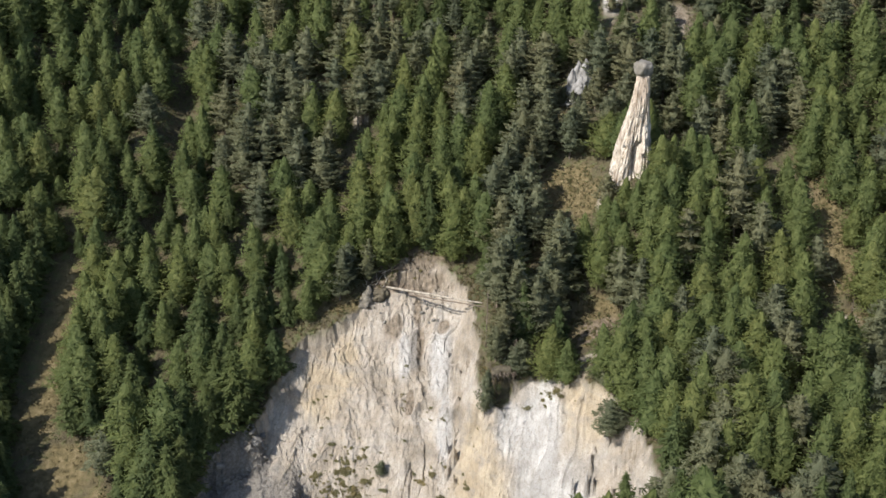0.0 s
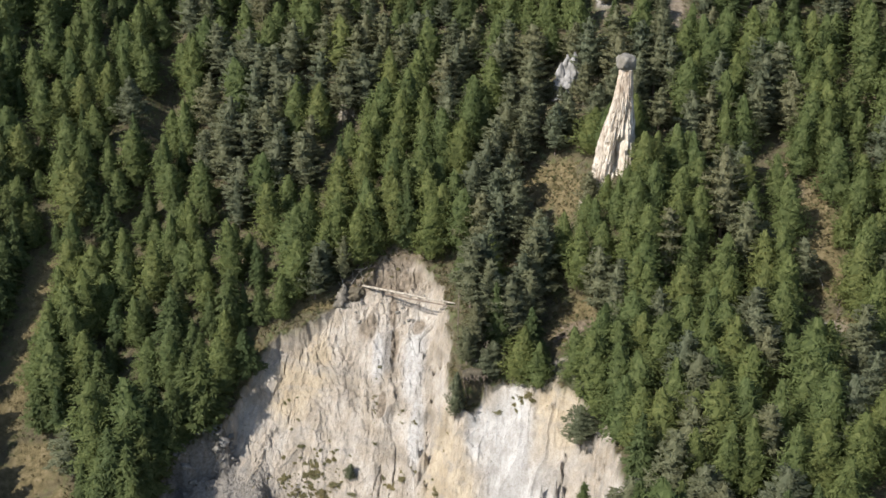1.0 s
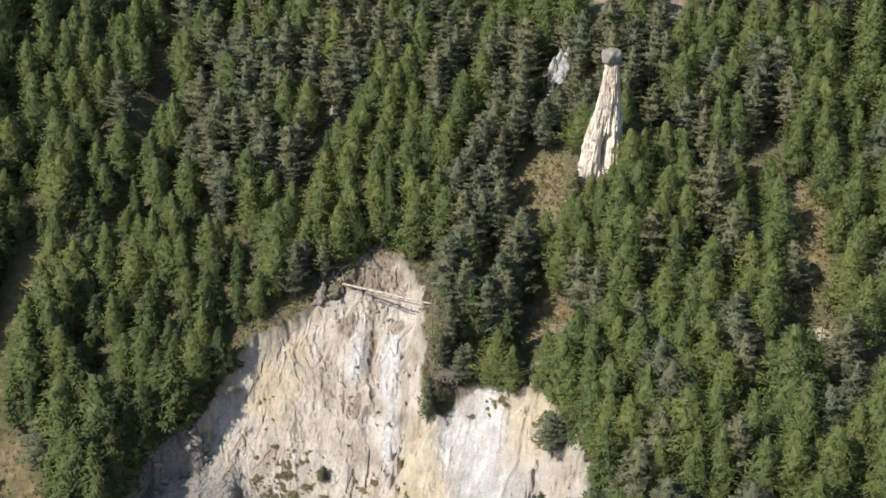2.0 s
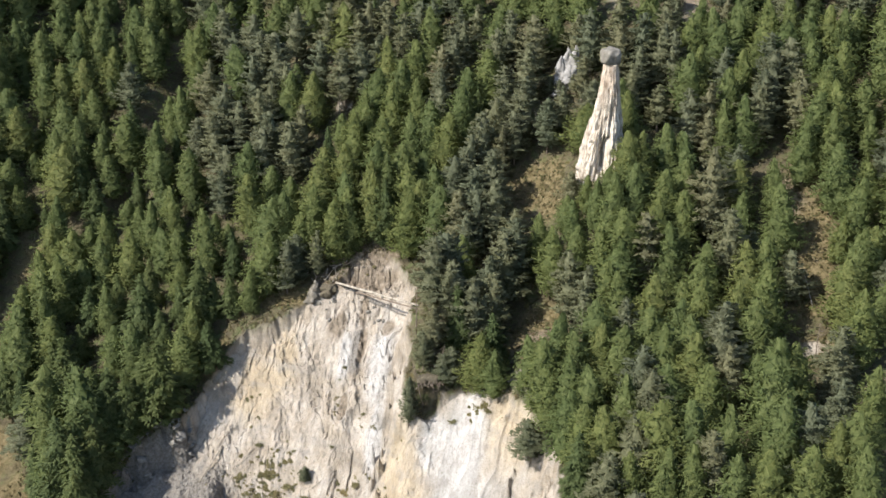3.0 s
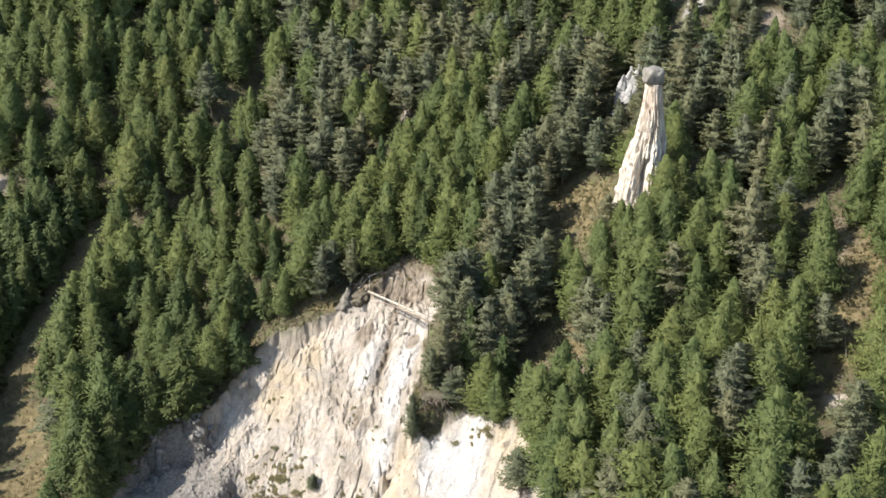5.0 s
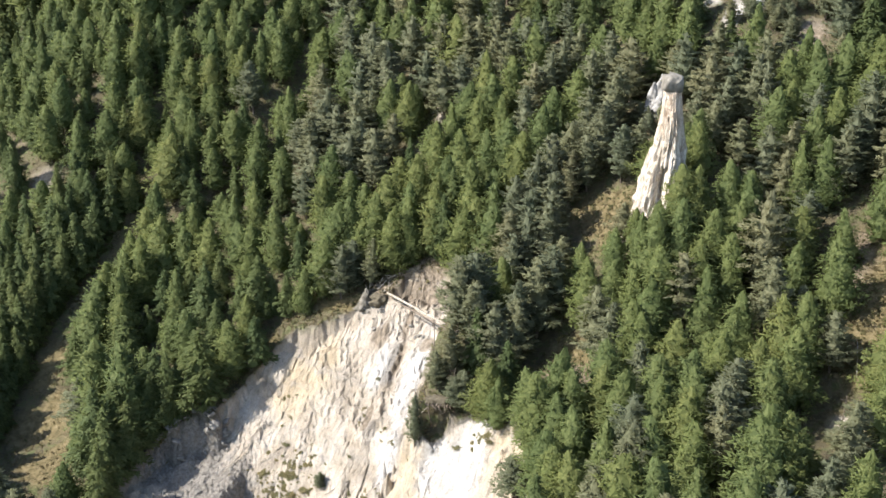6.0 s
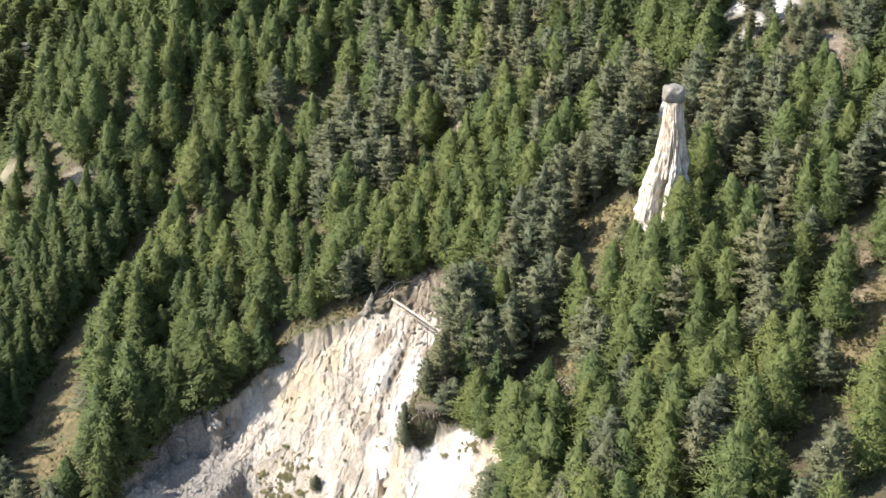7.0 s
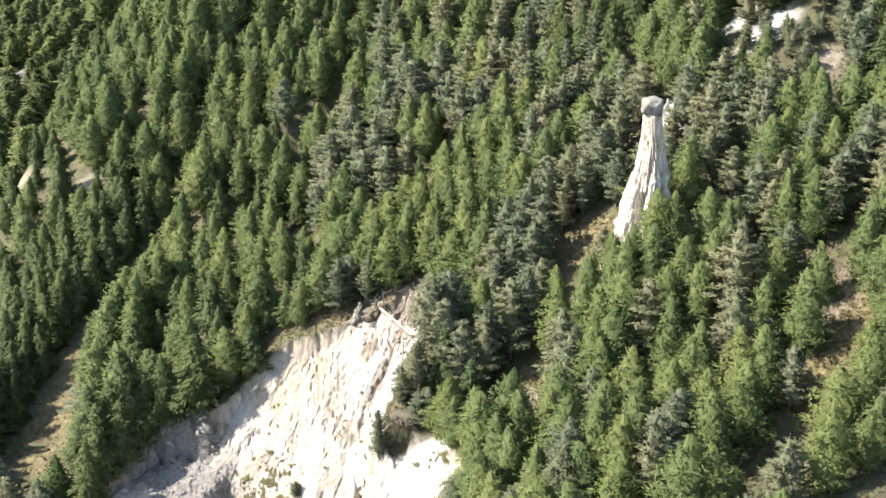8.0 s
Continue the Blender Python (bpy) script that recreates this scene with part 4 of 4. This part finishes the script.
def scatter():
    """Trees between and beyond the stands: low ones among tall, full ones elsewhere."""
    tries = np.random.default_rng(11)
    stands, grid, pts = {}, {}, []
    for p in PLACED:
        stands.setdefault((int(p[0] // 8), int(p[1] // 8)), []).append(p)
        grid.setdefault((int(p[0] // 8), int(p[1] // 8)), []).append(p)
    cand = np.stack([tries.uniform(-150, 100, 26000), tries.uniform(118, 277, 26000)], 1)
    clay, grass = clay_mask(cand[:, 0], cand[:, 1]), grass_mask(cand[:, 0], cand[:, 1])
    soil = patches(cand[:, 0], cand[:, 1], SOIL, 0.3, 0.6, 3, 65.0, 0.8)
    zs, rd = height(cand[:, 0], cand[:, 1]), rim_distance(cand[:, 0], cand[:, 1])
    front = np.maximum.reduce([clay_mask(cand[:, 0], cand[:, 1] + k) for k in (3, 6)]) * ((cand[:, 1] > 212) | (cand[:, 0] < -85))
    front = np.maximum(front, grass_mask(cand[:, 0], cand[:, 1] + 4))
    for (x, y), c, g, z, d, f in zip(cand, clay, grass + soil, zs, rd, front):
        if abs(x + 69.5 - 0.75 * max(0, 172 - y)) < 6.5 and 146 < y < 198 or abs(x - float(ravine_x(y))) < 2.6 and 200 < y < 262 or x + 0.5 * (y - 205) < -113 or f > 0.5:
            continue
        if not in_sight(x, y) or c > 0.35 or g > 0.45 or d > -1.2 or math.hypot(x - 35, y - 195) < 7:
            continue
        if any((x - a) ** 2 + (y - b) ** 2 < q * q for a, b, q in CLEARINGS):
            continue
        among = near(stands, x, y, 6.5)
        if near(grid, x, y, 4.1 if among else 3.5 + 1.1 * tries.uniform()):
            continue
        grid.setdefault((int(x // 8), int(y // 8)), []).append((x, y))
        pts.append((x, y, z, among))
    pts.sort(key=lambda p: math.hypot(p[0] - 20, p[1] - 150))
    for x, y, z, among in pts:
        among = among or x + 0.5 * (y - 205) < -105
        h = tree_rng.uniform(5.5, 10.5) if among else float(np.clip(tree_rng.normal(11.3, 1.8), 7, 15))
        plant(species(x, y), float(x), float(y), h, 1.15 if among else 1.0, float(z))


scatter()


def far_wood():
    """The wood on the valley floor beyond the crest."""
    tries = np.random.default_rng(23)
    grid, n = {}, 0
    for k in range(9000):
        x, y = tries.uniform(-520, -140), tries.uniform(215, 620)
        east, north = 95 - x, y - 43
        if not 0.80 < east / north < 1.42 or near(grid, x, y, 7.5) or on_road(x, y) < 9:
            continue
        if float(vnoise(np.array(x / 26), np.array(y / 26), 91.0)) > 0.55:
            continue
        grid.setdefault((int(x // 8), int(y // 8)), []).append((x, y))
        plant("spruce" if tries.uniform() < 0.75 else "larch", x, y, tries.uniform(10, 16), 1.25, loose=True)


ROAD = ((-278, 326), (-296, 341), (-309, 366), (-314, 392), (-316, 430))


def on_road(x, y):
    best = 1e9
    for (ax, ay), (bx, by) in zip(ROAD[:-1], ROAD[1:]):
        t = max(0, min(1, ((x - ax) * (bx - ax) + (y - ay) * (by - ay)) / ((bx - ax) ** 2 + (by - ay) ** 2)))
        best = min(best, math.hypot(x - ax - t * (bx - ax), y - ay - t * (by - ay)))
    return best


far_wood()


def build_road():
    """A pale gravel track on a low bank."""
    verts, faces = [], []
    pts = [Vector((*a, 0)).lerp(Vector((*b, 0)), k / 4) for a, b in zip(ROAD[:-1], ROAD[1:]) for k in range(4)]
    for k, p in enumerate(pts):
        d = (pts[min(k + 1, len(pts) - 1)] - pts[max(k - 1, 0)]).normalized()
        side = Vector((-d.y, d.x, 0))
        z = ground_z(p.x, p.y) + 0.9
        for off, dz in ((-5, -3), (-2, 0), (2, 0), (5, -3)):
            verts.append(p + side * off + Vector((0, 0, z + dz)))
    for k in range(len(pts) - 1):
        for s in range(3):
            faces.append((k * 4 + s, k * 4 + s + 1, k * 4 + s + 5, k * 4 + s + 4))
    tagged(new("road", mesh("road", verts, faces, GRAVEL, True)), "pale gravel track through the far valley wood", "road", kind="structure")


build_road()


def join_forest():
    """The rest of the wood, as one mesh a kind and place."""
    for kind, items in FOREST.items():
        for place, tufts, label in (("upper", 1000, "dense wood of %s trees on the upper slope"), ("valley", 190, "distant wood of %s trees in the valley")):
            part = [q for q in items if (q[0].translation.x < -135) == (place == "valley")]
            if not part:
                continue
            low = [conifer_mesh(900 + k, kind, tufts) for k in range(6)]
            soft = [soft_normals(q[0], q[1], q[2]) for q in low]
            vs, ns, fs, count = [], [], [], 0
            for m, k in part:
                a = np.array(m)
                vs.append(low[k][0] @ a[:3, :3].T + a[:3, 3])
                ns.append(soft[k] @ a[:3, :3].T)
                fs.append(low[k][1].ravel() + count)
                count += len(low[k][0])
            v, nn, corner = np.concatenate(vs), np.concatenate(ns), np.concatenate(fs).astype(np.int32)
            me = bpy.data.meshes.new(kind + "_wood")
            n = len(corner)
            me.vertices.add(len(v))
            me.vertices.foreach_set("co", v.ravel())
            me.loops.add(n)
            me.loops.foreach_set("vertex_index", corner)
            me.polygons.add(n // 3)
            me.polygons.foreach_set("loop_start", np.arange(0, n, 3, dtype=np.int32))
            me.update(calc_edges=True)
            me.materials.append(NEEDLES[kind])
            me.shade_smooth()
            me.normals_split_custom_set((nn / np.linalg.norm(nn, axis=1)[:, None]).tolist())
            tagged(new(kind + "_wood", me), label % kind, "forest", kind="stuff")


join_forest()


# ---------------------------------------------------------------- the earth pillar
def pillar_mesh():
    """A fluted clay column, upright on one side, flaring on the other."""
    top, bottom, rings, sides = 53.4, 30.0, 150, 190
    verts, faces = [], []
    for k in range(rings + 1):
        f = k / rings                                      # 0 at the top
        z = top + (bottom - top) * f
        h = top - z
        r = float(np.interp(h, (0, 1, 3.6, 6.7, 9.8, 12.9, 17, 20, 24), (1.22, 1.26, 1.5, 1.88, 2.45, 2.95, 3.35, 3.6, 4.0)))
        cx = 34.75 + float(np.interp(h, (0, 3.6, 6.7, 9.8, 12.9, 17, 20, 24), (0.3, 0.3, 0.2, 0.0, -0.3, -0.6, -0.75, -1.0)))
        for s in range(sides):
            a = 2 * math.pi * s / sides
            ca, sa = math.cos(a), math.sin(a)
            grow = min(1.0, 0.10 + h / 13)
            block = (abs(math.cos(a + 0.26)) ** 4.5 + abs(math.sin(a + 0.26)) ** 4.5) ** (-1 / 4.5)      # four worn sides
            n = noise.noise((ca * 2.0, sa * 2.0, z * 0.09))
            fl = 1 - abs(noise.noise((ca * 5.0, sa * 5.0, z * 0.11 + 9))) * 2.2
            fi = 1 - abs(noise.noise((ca * 8, sa * 8, z * 0.16 + 19))) * 2.6
            pit = noise.noise((ca * 9, sa * 9, z * 0.8 + 31))
            rr = r * block * (0.90 + 0.07 * n * grow + 0.10 * (fl - 0.3) * grow + 0.15 * (fi - 0.3) * grow + 0.26 * min(0, pit + 0.18) * (0.3 + grow))
            rr += 0.05 * noise.noise((ca * 5, sa * 5, z * 1.8)) + 0.05 * noise.noise((ca * 14, sa * 14, z * 2.6))
            # niche low on the front
            da = math.atan2(math.sin(a + 1.5), math.cos(a + 1.5))
            rr -= 2.0 * math.exp(-((da / 0.27) ** 2 + (max(0, z - 39.2) / 2.6) ** 2) ** 3) * math.exp(-(min(0, z - 39.2) / 3.4) ** 6)
            groove = noise.noise((ca * 4.2 + 7, sa * 4.2, z * 0.07))
            rr -= 0.26 * r * math.exp(-(groove / 0.05) ** 2) * grow
            rill = noise.noise((ca * 10.5, sa * 10.5 + 3, z * 0.12))
            rr -= 0.19 * r * math.exp(-(rill / 0.08) ** 2) * min(1.0, 0.25 + h / 11)
            verts.append((cx + rr * ca, 196.0 + 0.20 * min(h, 9) - 0.03 * h + rr * sa * (1 - 0.08 * min(1, h / 4.5)), z))
    for k in range(rings):
        for s in range(sides):
            n = (s + 1) % sides
            faces.append((k * sides + s, (k + 1) * sides + s, (k + 1) * sides + n, k * sides + n))
    faces.append(tuple(range(sides)))
    return mesh("column", verts, faces, PILLAR, True)


def boulder(name, radius, squash, seed, rough=0.2, mat=CAP, level=4):
    bm = bmesh.new()
    bmesh.ops.create_icosphere(bm, subdivisions=level, radius=1.0)
    for v in bm.verts:
        d = v.co.normalized()
        k = 1 + rough * noise.noise(d * 1.3 + Vector((seed, 0, 0))) + rough * 0.4 * noise.noise(d * 3.5 + Vector((0, seed, 0))) + rough * 0.15 * noise.noise(d * 9)
        c = d * k
        for axis in range(3):                              # worn flat faces
            lim = 0.86 - 0.06 * axis
            c[axis] = max(-lim, min(lim, c[axis])) * 0.75 + c[axis] * 0.25
        v.co = Vector((c.x * squash[0], c.y * squash[1], c.z * squash[2])) * radius
    me = bpy.data.meshes.new(name)
    bm.to_mesh(me)
    bm.free()
    me.materials.append(mat)
    me.shade_smooth()
    return me


earth_pillar = new("earth_pillar")
earth_pillar.location = (34, 196, 33)
tagged(earth_pillar, "tall cream clay earth pillar with fluted flaring foot, capped by a boulder", "rock pillar")
column = new("column", pillar_mesh())
column.parent = earth_pillar
column.matrix_parent_inverse = Matrix.Translation((-34, -196, -33))
cap = new("cap_boulder", boulder("cap_boulder", 1.65, (1.02, 1.0, 0.92), 3.3, 0.25))
cap.parent = earth_pillar
cap.matrix_parent_inverse = Matrix.Translation((-34, -196, -33))
cap.matrix_basis = pose(34.95, 196.0, 54.55, 8, 6, 30)
tagged(cap, "grey-brown weathered cap boulder")


# ---------------------------------------------------------------- marl spires behind
def spire_mesh(seed, h, r):
    rings, sides = 30, 30
    verts, faces = [], []
    for k in range(rings + 1):
        f = k / rings
        for s in range(sides):
            a = 2 * math.pi * s / sides
            ca, sa = math.cos(a), math.sin(a)
            rr = 1.2 * r * (0.04 + 0.96 * f ** 0.72)
            rr *= 1 + 0.6 * noise.noise((ca * 1.5 + seed, sa * 1.5, f * 4)) - 0.55 * abs(noise.noise((ca * 4 + seed, sa * 4, f * 5))) + 0.12 * noise.noise((ca * 9, sa * 9 + seed, f * 14))
            verts.append((rr * ca + 0.3 * noise.noise((f * 4, seed, 0)), rr * sa, h * (1 - f) + 0.3 * noise.noise((a * 2, f * 9, seed))))
    for k in range(rings):
        for s in range(sides):
            n = (s + 1) % sides
            faces.append((k * sides + s, (k + 1) * sides + s, (k + 1) * sides + n, k * sides + n))
    faces.append(tuple(range(sides)))
    return mesh("spire", verts, faces, SPIRE, True)


for x, y, top, r, seed in ((28.4, 222.2, 50.1, 1.5, 1), (27.1, 222.4, 49.6, 1.5, 5), (26.0, 221.8, 48.2, 1.6, 9), (27.6, 221.0, 46.8, 1.7, 13), (29.6, 222.6, 48.4, 1.3, 21), (26.4, 220.4, 44.8, 1.6, 25), (20.2, 240.5, 55.0, 1.2, 17)):
    zb = ground_z(x, y) - 1.0
    ob = new("marl_spire", spire_mesh(seed, top - zb, r))
    ob.matrix_basis = pose(x, y, zb)
    tagged(ob, "jagged pale grey marl spire rising among pines", "rock spire", "marl spires")


# ---------------------------------------------------------------- logs, rocks, snags
def log(name, a, b, r0, r1, label, mat=DEAD, seed=0, group=""):
    rng = np.random.default_rng(seed)
    a, b = Vector(a), Vector(b)
    pts = [a.lerp(b, s) + Vector(rng.normal(0, 0.05, 3)) for s in np.linspace(0, 1, 7)]
    v, f = tube(pts, np.linspace(r0, r1, 7), 8)
    ob = new(name, mesh(name, v, f, mat, True))
    return tagged(ob, label, "log", group)


log("dead_log", (-8.2, 190.4, 15.6), (8.2, 177.2, 18.9), 0.21, 0.14, "bleached fallen trunk bridging the head of the clay scar", seed=1)
log("dead_log", (-4.0, 187.2, 15.6), (8.6, 176.6, 18.5), 0.15, 0.10, "thin dark dead trunk lying beside a larger one over the scar", BARK, seed=2)
rock_me = spire_mesh(23, 3.8, 1.25)
rock_me.materials[0] = RIM_ROCK
rock = new("rim_boulder", rock_me)
rock.matrix_basis = pose(-11.6, 188.6, ground_z(-11.6, 188.6) - 0.9, 0, 8, 40)
tagged(rock, "tall pointed grey boulder perched on the rim of the scar", "boulder")


clod = new("earth_block", boulder("earth_block", 1.45, (1.15, 0.9, 0.8), 61.0, 0.7, SOIL_CLOD, 4))
clod.matrix_basis = pose(-9.2, 189.2, ground_z(-9.2, 189.2) + 0.3, 10, -14, 20)
tagged(clod, "dark slumped block of brown earth at the head of the scar", "earth block")


def brushwood():
    """Fallen dead branches tangled behind the rim boulder."""
    rng = np.random.default_rng(53)
    for k in range(22):
        x, y = rng.normal(-10.5, 2.4), rng.normal(192.2, 1.5)
        a, L = rng.uniform(0, 3.14), rng.uniform(1.2, 3.4)
        b = (x + math.cos(a) * L, y + math.sin(a) * L * 0.6)
        log("fallen_branch", (x, y, ground_z(x, y) + rng.uniform(0.1, 0.9)), (*b, ground_z(*b) + rng.uniform(0.1, 1.2)), 0.09, 0.03,
            "thin bare dead branch in a tangle on the rim", (DEAD, BARK)[k % 2], 700 + k, "fallen branches")


brushwood()


def snag(x, y, h, seed, lean=(0, 0), r=0.11, mat=DEAD):
    """A dead standing trunk with bare limbs."""
    rng = np.random.default_rng(seed)
    z = ground_z(x, y) - 0.3
    base = new("dead_tree")
    base.matrix_basis = pose(x, y, z)
    tagged(base, "bare dead grey tree with broken limbs on the slope", "dead tree", "dead trees")
    pts = [(lean[0] * s * h + rng.normal(0, 0.05), lean[1] * s * h + rng.normal(0, 0.05), h * s) for s in np.linspace(0, 1, 6)]
    v, f = tube(pts, np.linspace(r, 0.03, 6), 7)
    stem = under(new("trunk", mesh("dead_trunk", v, f, mat, True)), base)
    for k in range(9):
        s = rng.uniform(0.35, 0.95)
        a, L = rng.uniform(0, 6.28), rng.uniform(0.5, 1.7) * (1.1 - 0.6 * s)
        p = Vector((lean[0] * s * h, lean[1] * s * h, h * s))
        q = p + Vector((math.cos(a) * L * 0.6, math.sin(a) * L * 0.6, 0.05))
        e = q + Vector((math.cos(a + 0.4) * L * 0.5, math.sin(a + 0.4) * L * 0.5, 0.25 * L))
        v, f = tube([p, q, e], (0.05, 0.035, 0.012), 4)
        under(new("limb", mesh("dead_limb", v, f, mat, True)), stem)


for k, (x, y, h, lx, ly) in enumerate(((14.8, 194.9, 8, 0.08, 0), (8.8, 171.9, 10.5, 0, 0), (10.6, 167.6, 7, -0.2, -0.05), (12.6, 169.0, 6, 0.15, 0), (-1.0, 196.6, 4, 0, 0.05),
                                     (2.6, 196.0, 4.5, -0.04, 0), (-6.5, 195.4, 5, 0.05, 0), (-76, 199, 9, 0, 0), (-15.5, 226, 10, 0, 0))):
    snag(x, y, h, 400 + k, (lx, ly), 0.13 if k == 1 else 0.11, BARK if k < 7 else DEAD)
snag(66, 168, 6, 431, (0, 0), 0.08, BARK)

for a, b, r0, r1, seed in (((-22.5, 170.4), (-24.8, 165.1), 0.14, 0.08, 5), ((-17.2, 170.4), (-19.9, 168.5), 0.09, 0.05, 6), ((-3.4, 167.3), (-6.6, 165.8), 0.10, 0.06, 7),
                           ((66.5, 177.5), (65.5, 183.0), 0.08, 0.04, 8), ((12.0, 170.0), (8.6, 166.9), 0.10, 0.05, 9)):
    pa, pb = (*a, ground_z(*a) + 0.25), (*b, ground_z(*b) + 0.25)
    log("fallen_pole", pa, pb, r0, r1, "thin dry fallen pole lying on pale clay", seed=seed, group="fallen poles")


def shrub_mesh(seed):
    rng = np.random.default_rng(seed)
    n = 26
    a, el, r = rng.uniform(0, 6.28, n), rng.uniform(0.0, 1.4, n), rng.uniform(0.5, 1.0, n) ** 0.6
    outs = np.stack([np.cos(a) * np.cos(el), np.sin(a) * np.cos(el), np.sin(el)], 1)
    v = sprays(rng, outs * r[:, None] * (0.55, 0.55, 0.5), outs, 0.19, 8, 0.12, 0.5)
    return mesh("shrub", v, np.arange(len(v)).reshape(-1, 3).tolist(), SHRUB)


SHRUBS = [shrub_mesh(600 + k) for k in range(5)]


def shrubs():
    rng = np.random.default_rng(31)
    spots = ((-17, 167, 4.2, 2.6, 85), (-13, 165.5, 4.2, 2.2, 90), (-12, 168.5, 4, 2, 26), (-2, 165, 3, 2, 12), (2, 163, 6, 2.5, 22), (-4.6, 174, 0.7, 3, 12), (9.5, 168.5, 2, 1.5, 12), (-30, 175, 3, 4, 12), (-36, 168, 2, 3, 8), (0.5, 172, 1.5, 1.5, 6), (20, 165.5, 4, 1.5, 14), (-20, 176, 5, 4, 8),
             (66, 186, 3, 8, 20), (25, 201, 5, 5, 20), (27, 176, 4, 5, 16), (-66, 184, 3, 9, 10), (-20, 188, 6, 2, 14), (-4, 194, 5, 1.2, 10))
    for cx, cy, sx, sy, n in spots:
        for k in range(n):
            x, y = rng.normal(cx, sx * 0.6), rng.normal(cy, sy * 0.6)
            ob = new("shrub", SHRUBS[rng.integers(0, 5)])
            s = rng.uniform(0.25, 0.7) * rng.choice((0.6, 1.0, 1.0, 1.7))
            ob.matrix_basis = pose(x, y, ground_z(x, y) - 0.05, 25, 0, rng.uniform(-40, 40)) @ Matrix.Diagonal((s * rng.uniform(0.7, 1.6), s * rng.uniform(0.8, 1.5), s * rng.uniform(0.22, 0.42), 1))
            tagged(ob, "low olive-brown shrub clinging to dry bare ground", "shrub", "low shrubs")


shrubs()


def root_mat():
    """Turf and soil held together by roots, jutting over the hollow under the nose."""
    rng = np.random.default_rng(47)
    base = new("root_mat")
    base.matrix_basis = pose(11.3, 168.2, ground_z(11.3, 169.0) - 0.5, -14, 0, 10)
    tagged(base, "overhanging mat of dark soil and turf with dangling bare roots", "root mat")
    under(new("soil", boulder("root_soil", 1.8, (1.05, 0.85, 0.55), 51.0, 0.5, SOIL_CLOD, 4)), base)
    for k in range(14):
        x = -2.2 + 4.2 * k / 13 + rng.normal(0, 0.15)
        p = Vector((x, -1.2 + rng.normal(0, 0.3), 0))
        L = rng.uniform(0.5, 1.5)
        pts = [p, p + Vector((rng.normal(0, 0.2), -0.5, -0.25 * L)), p + Vector((rng.normal(0, 0.35), -0.75, -0.65 * L)), p + Vector((rng.normal(0, 0.5), -0.8, -L))]
        v, f = tube(pts, (0.09, 0.07, 0.045, 0.012), 5)
        under(new("root", mesh("root", v, f, BARK, True)), base)


root_mat()


def undergrowth():
    """Tufts of grass, heath and young growth over the forest floor, the rim of the scar and the dry strips."""
    rng = np.random.default_rng(43)
    x, y = rng.uniform(-112, 78, 70000), rng.uniform(150, 246, 70000)
    d, clay, dry = rim_distance(x, y), clay_mask(x, y), grass_mask(x, y)
    lip = (d > -3.2) & (d < 0.15)
    want = np.where(lip, 0.75, np.where(clay > 0.4, 0.0, np.where(dry > 0.5, np.where(x > -20, 0.8, 0.2), 0.2)))
    keep = rng.uniform(0, 1, len(x)) < want
    x, y, d, dry, lip = x[keep], y[keep], d[keep], dry[keep], lip[keep]
    z = height(x, y)
    n, blades = len(x), 9
    s = np.where(lip, rng.uniform(0.25, 0.75, n), rng.uniform(0.25, 0.9, n)) * np.where(dry > 0.5, 0.6, 1.0)
    a, r = rng.uniform(0, 6.283, (n, blades)), rng.uniform(0, 0.6, (n, blades)) * s[:, None]
    c = np.stack([x[:, None] + r * np.cos(a), y[:, None] + r * np.sin(a), z[:, None] + rng.uniform(0.0, 0.7, (n, blades)) * s[:, None]], -1).reshape(-1, 3)
    o = np.stack([np.cos(a), np.sin(a), np.full(a.shape, 0.7)], -1).reshape(-1, 3)
    v = sprays(rng, c, o, 0.24, 1, 0.06, 0.6)
    golden = np.repeat(np.where(lip, rng.uniform(0, 1, n) < 0.5, rng.uniform(0, 1, n) < np.where(dry > 0.4, np.where(x > -20, 0.42, 0.9), 0.25)), blades)
    tri = v.reshape(-1, 3, 3)
    for name, pick, mat, label in (("dry_grass", golden, STRAW, "tufts of dry golden grass on open ground and along the rim"),
                                   ("undergrowth", ~golden, HEATH, "low dark green undergrowth on the forest floor")):
        p = tri[pick].reshape(-1, 3)
        tagged(new(name, mesh(name, p, np.arange(len(p)).reshape(-1, 3).tolist(), mat)), label, "undergrowth", kind="stuff")


undergrowth()


def rubble():
    rng = np.random.default_rng(37)
    stones = [boulder("stone", 0.42, (1.0, 0.75, 0.6), 20 + k, 0.9, SCREE_ROCK, 3) for k in range(4)]
    for cx, cy, sx, sy, n, big in ((-32, 168.5, 3, 2, 26, 1.0), (-30.5, 169.6, 2.2, 0.7, 14, 1.9), (-35.5, 166.2, 1.6, 1.4, 10, 1.8), (-28.2, 171.0, 0.6, 1.2, 6, 1.7), (-36, 164, 3, 3, 14, 1.0), (-9, 188, 1.5, 1, 6, 1.0),
                                   (0, 186, 4, 2, 8, 1.0), (-30, 162, 5, 3, 16, 1.3), (-22, 166, 4, 3, 12, 0.7)):
        for k in range(n):
            x, y = rng.normal(cx, sx * 0.7), rng.normal(cy, sy * 0.7)
            ob = new("stone", stones[rng.integers(0, 4)])
            s = rng.uniform(0.4, 1.3) * big
            ob.matrix_basis = pose(x, y, ground_z(x, y) + 0.1 * s, rng.uniform(0, 40), rng.uniform(0, 40), rng.uniform(0, 360)) @ Matrix.Diagonal((s, s, s, 1))
            tagged(ob, "angular pale grey stone lying on the clay slope", "stone", "loose stones")


rubble()
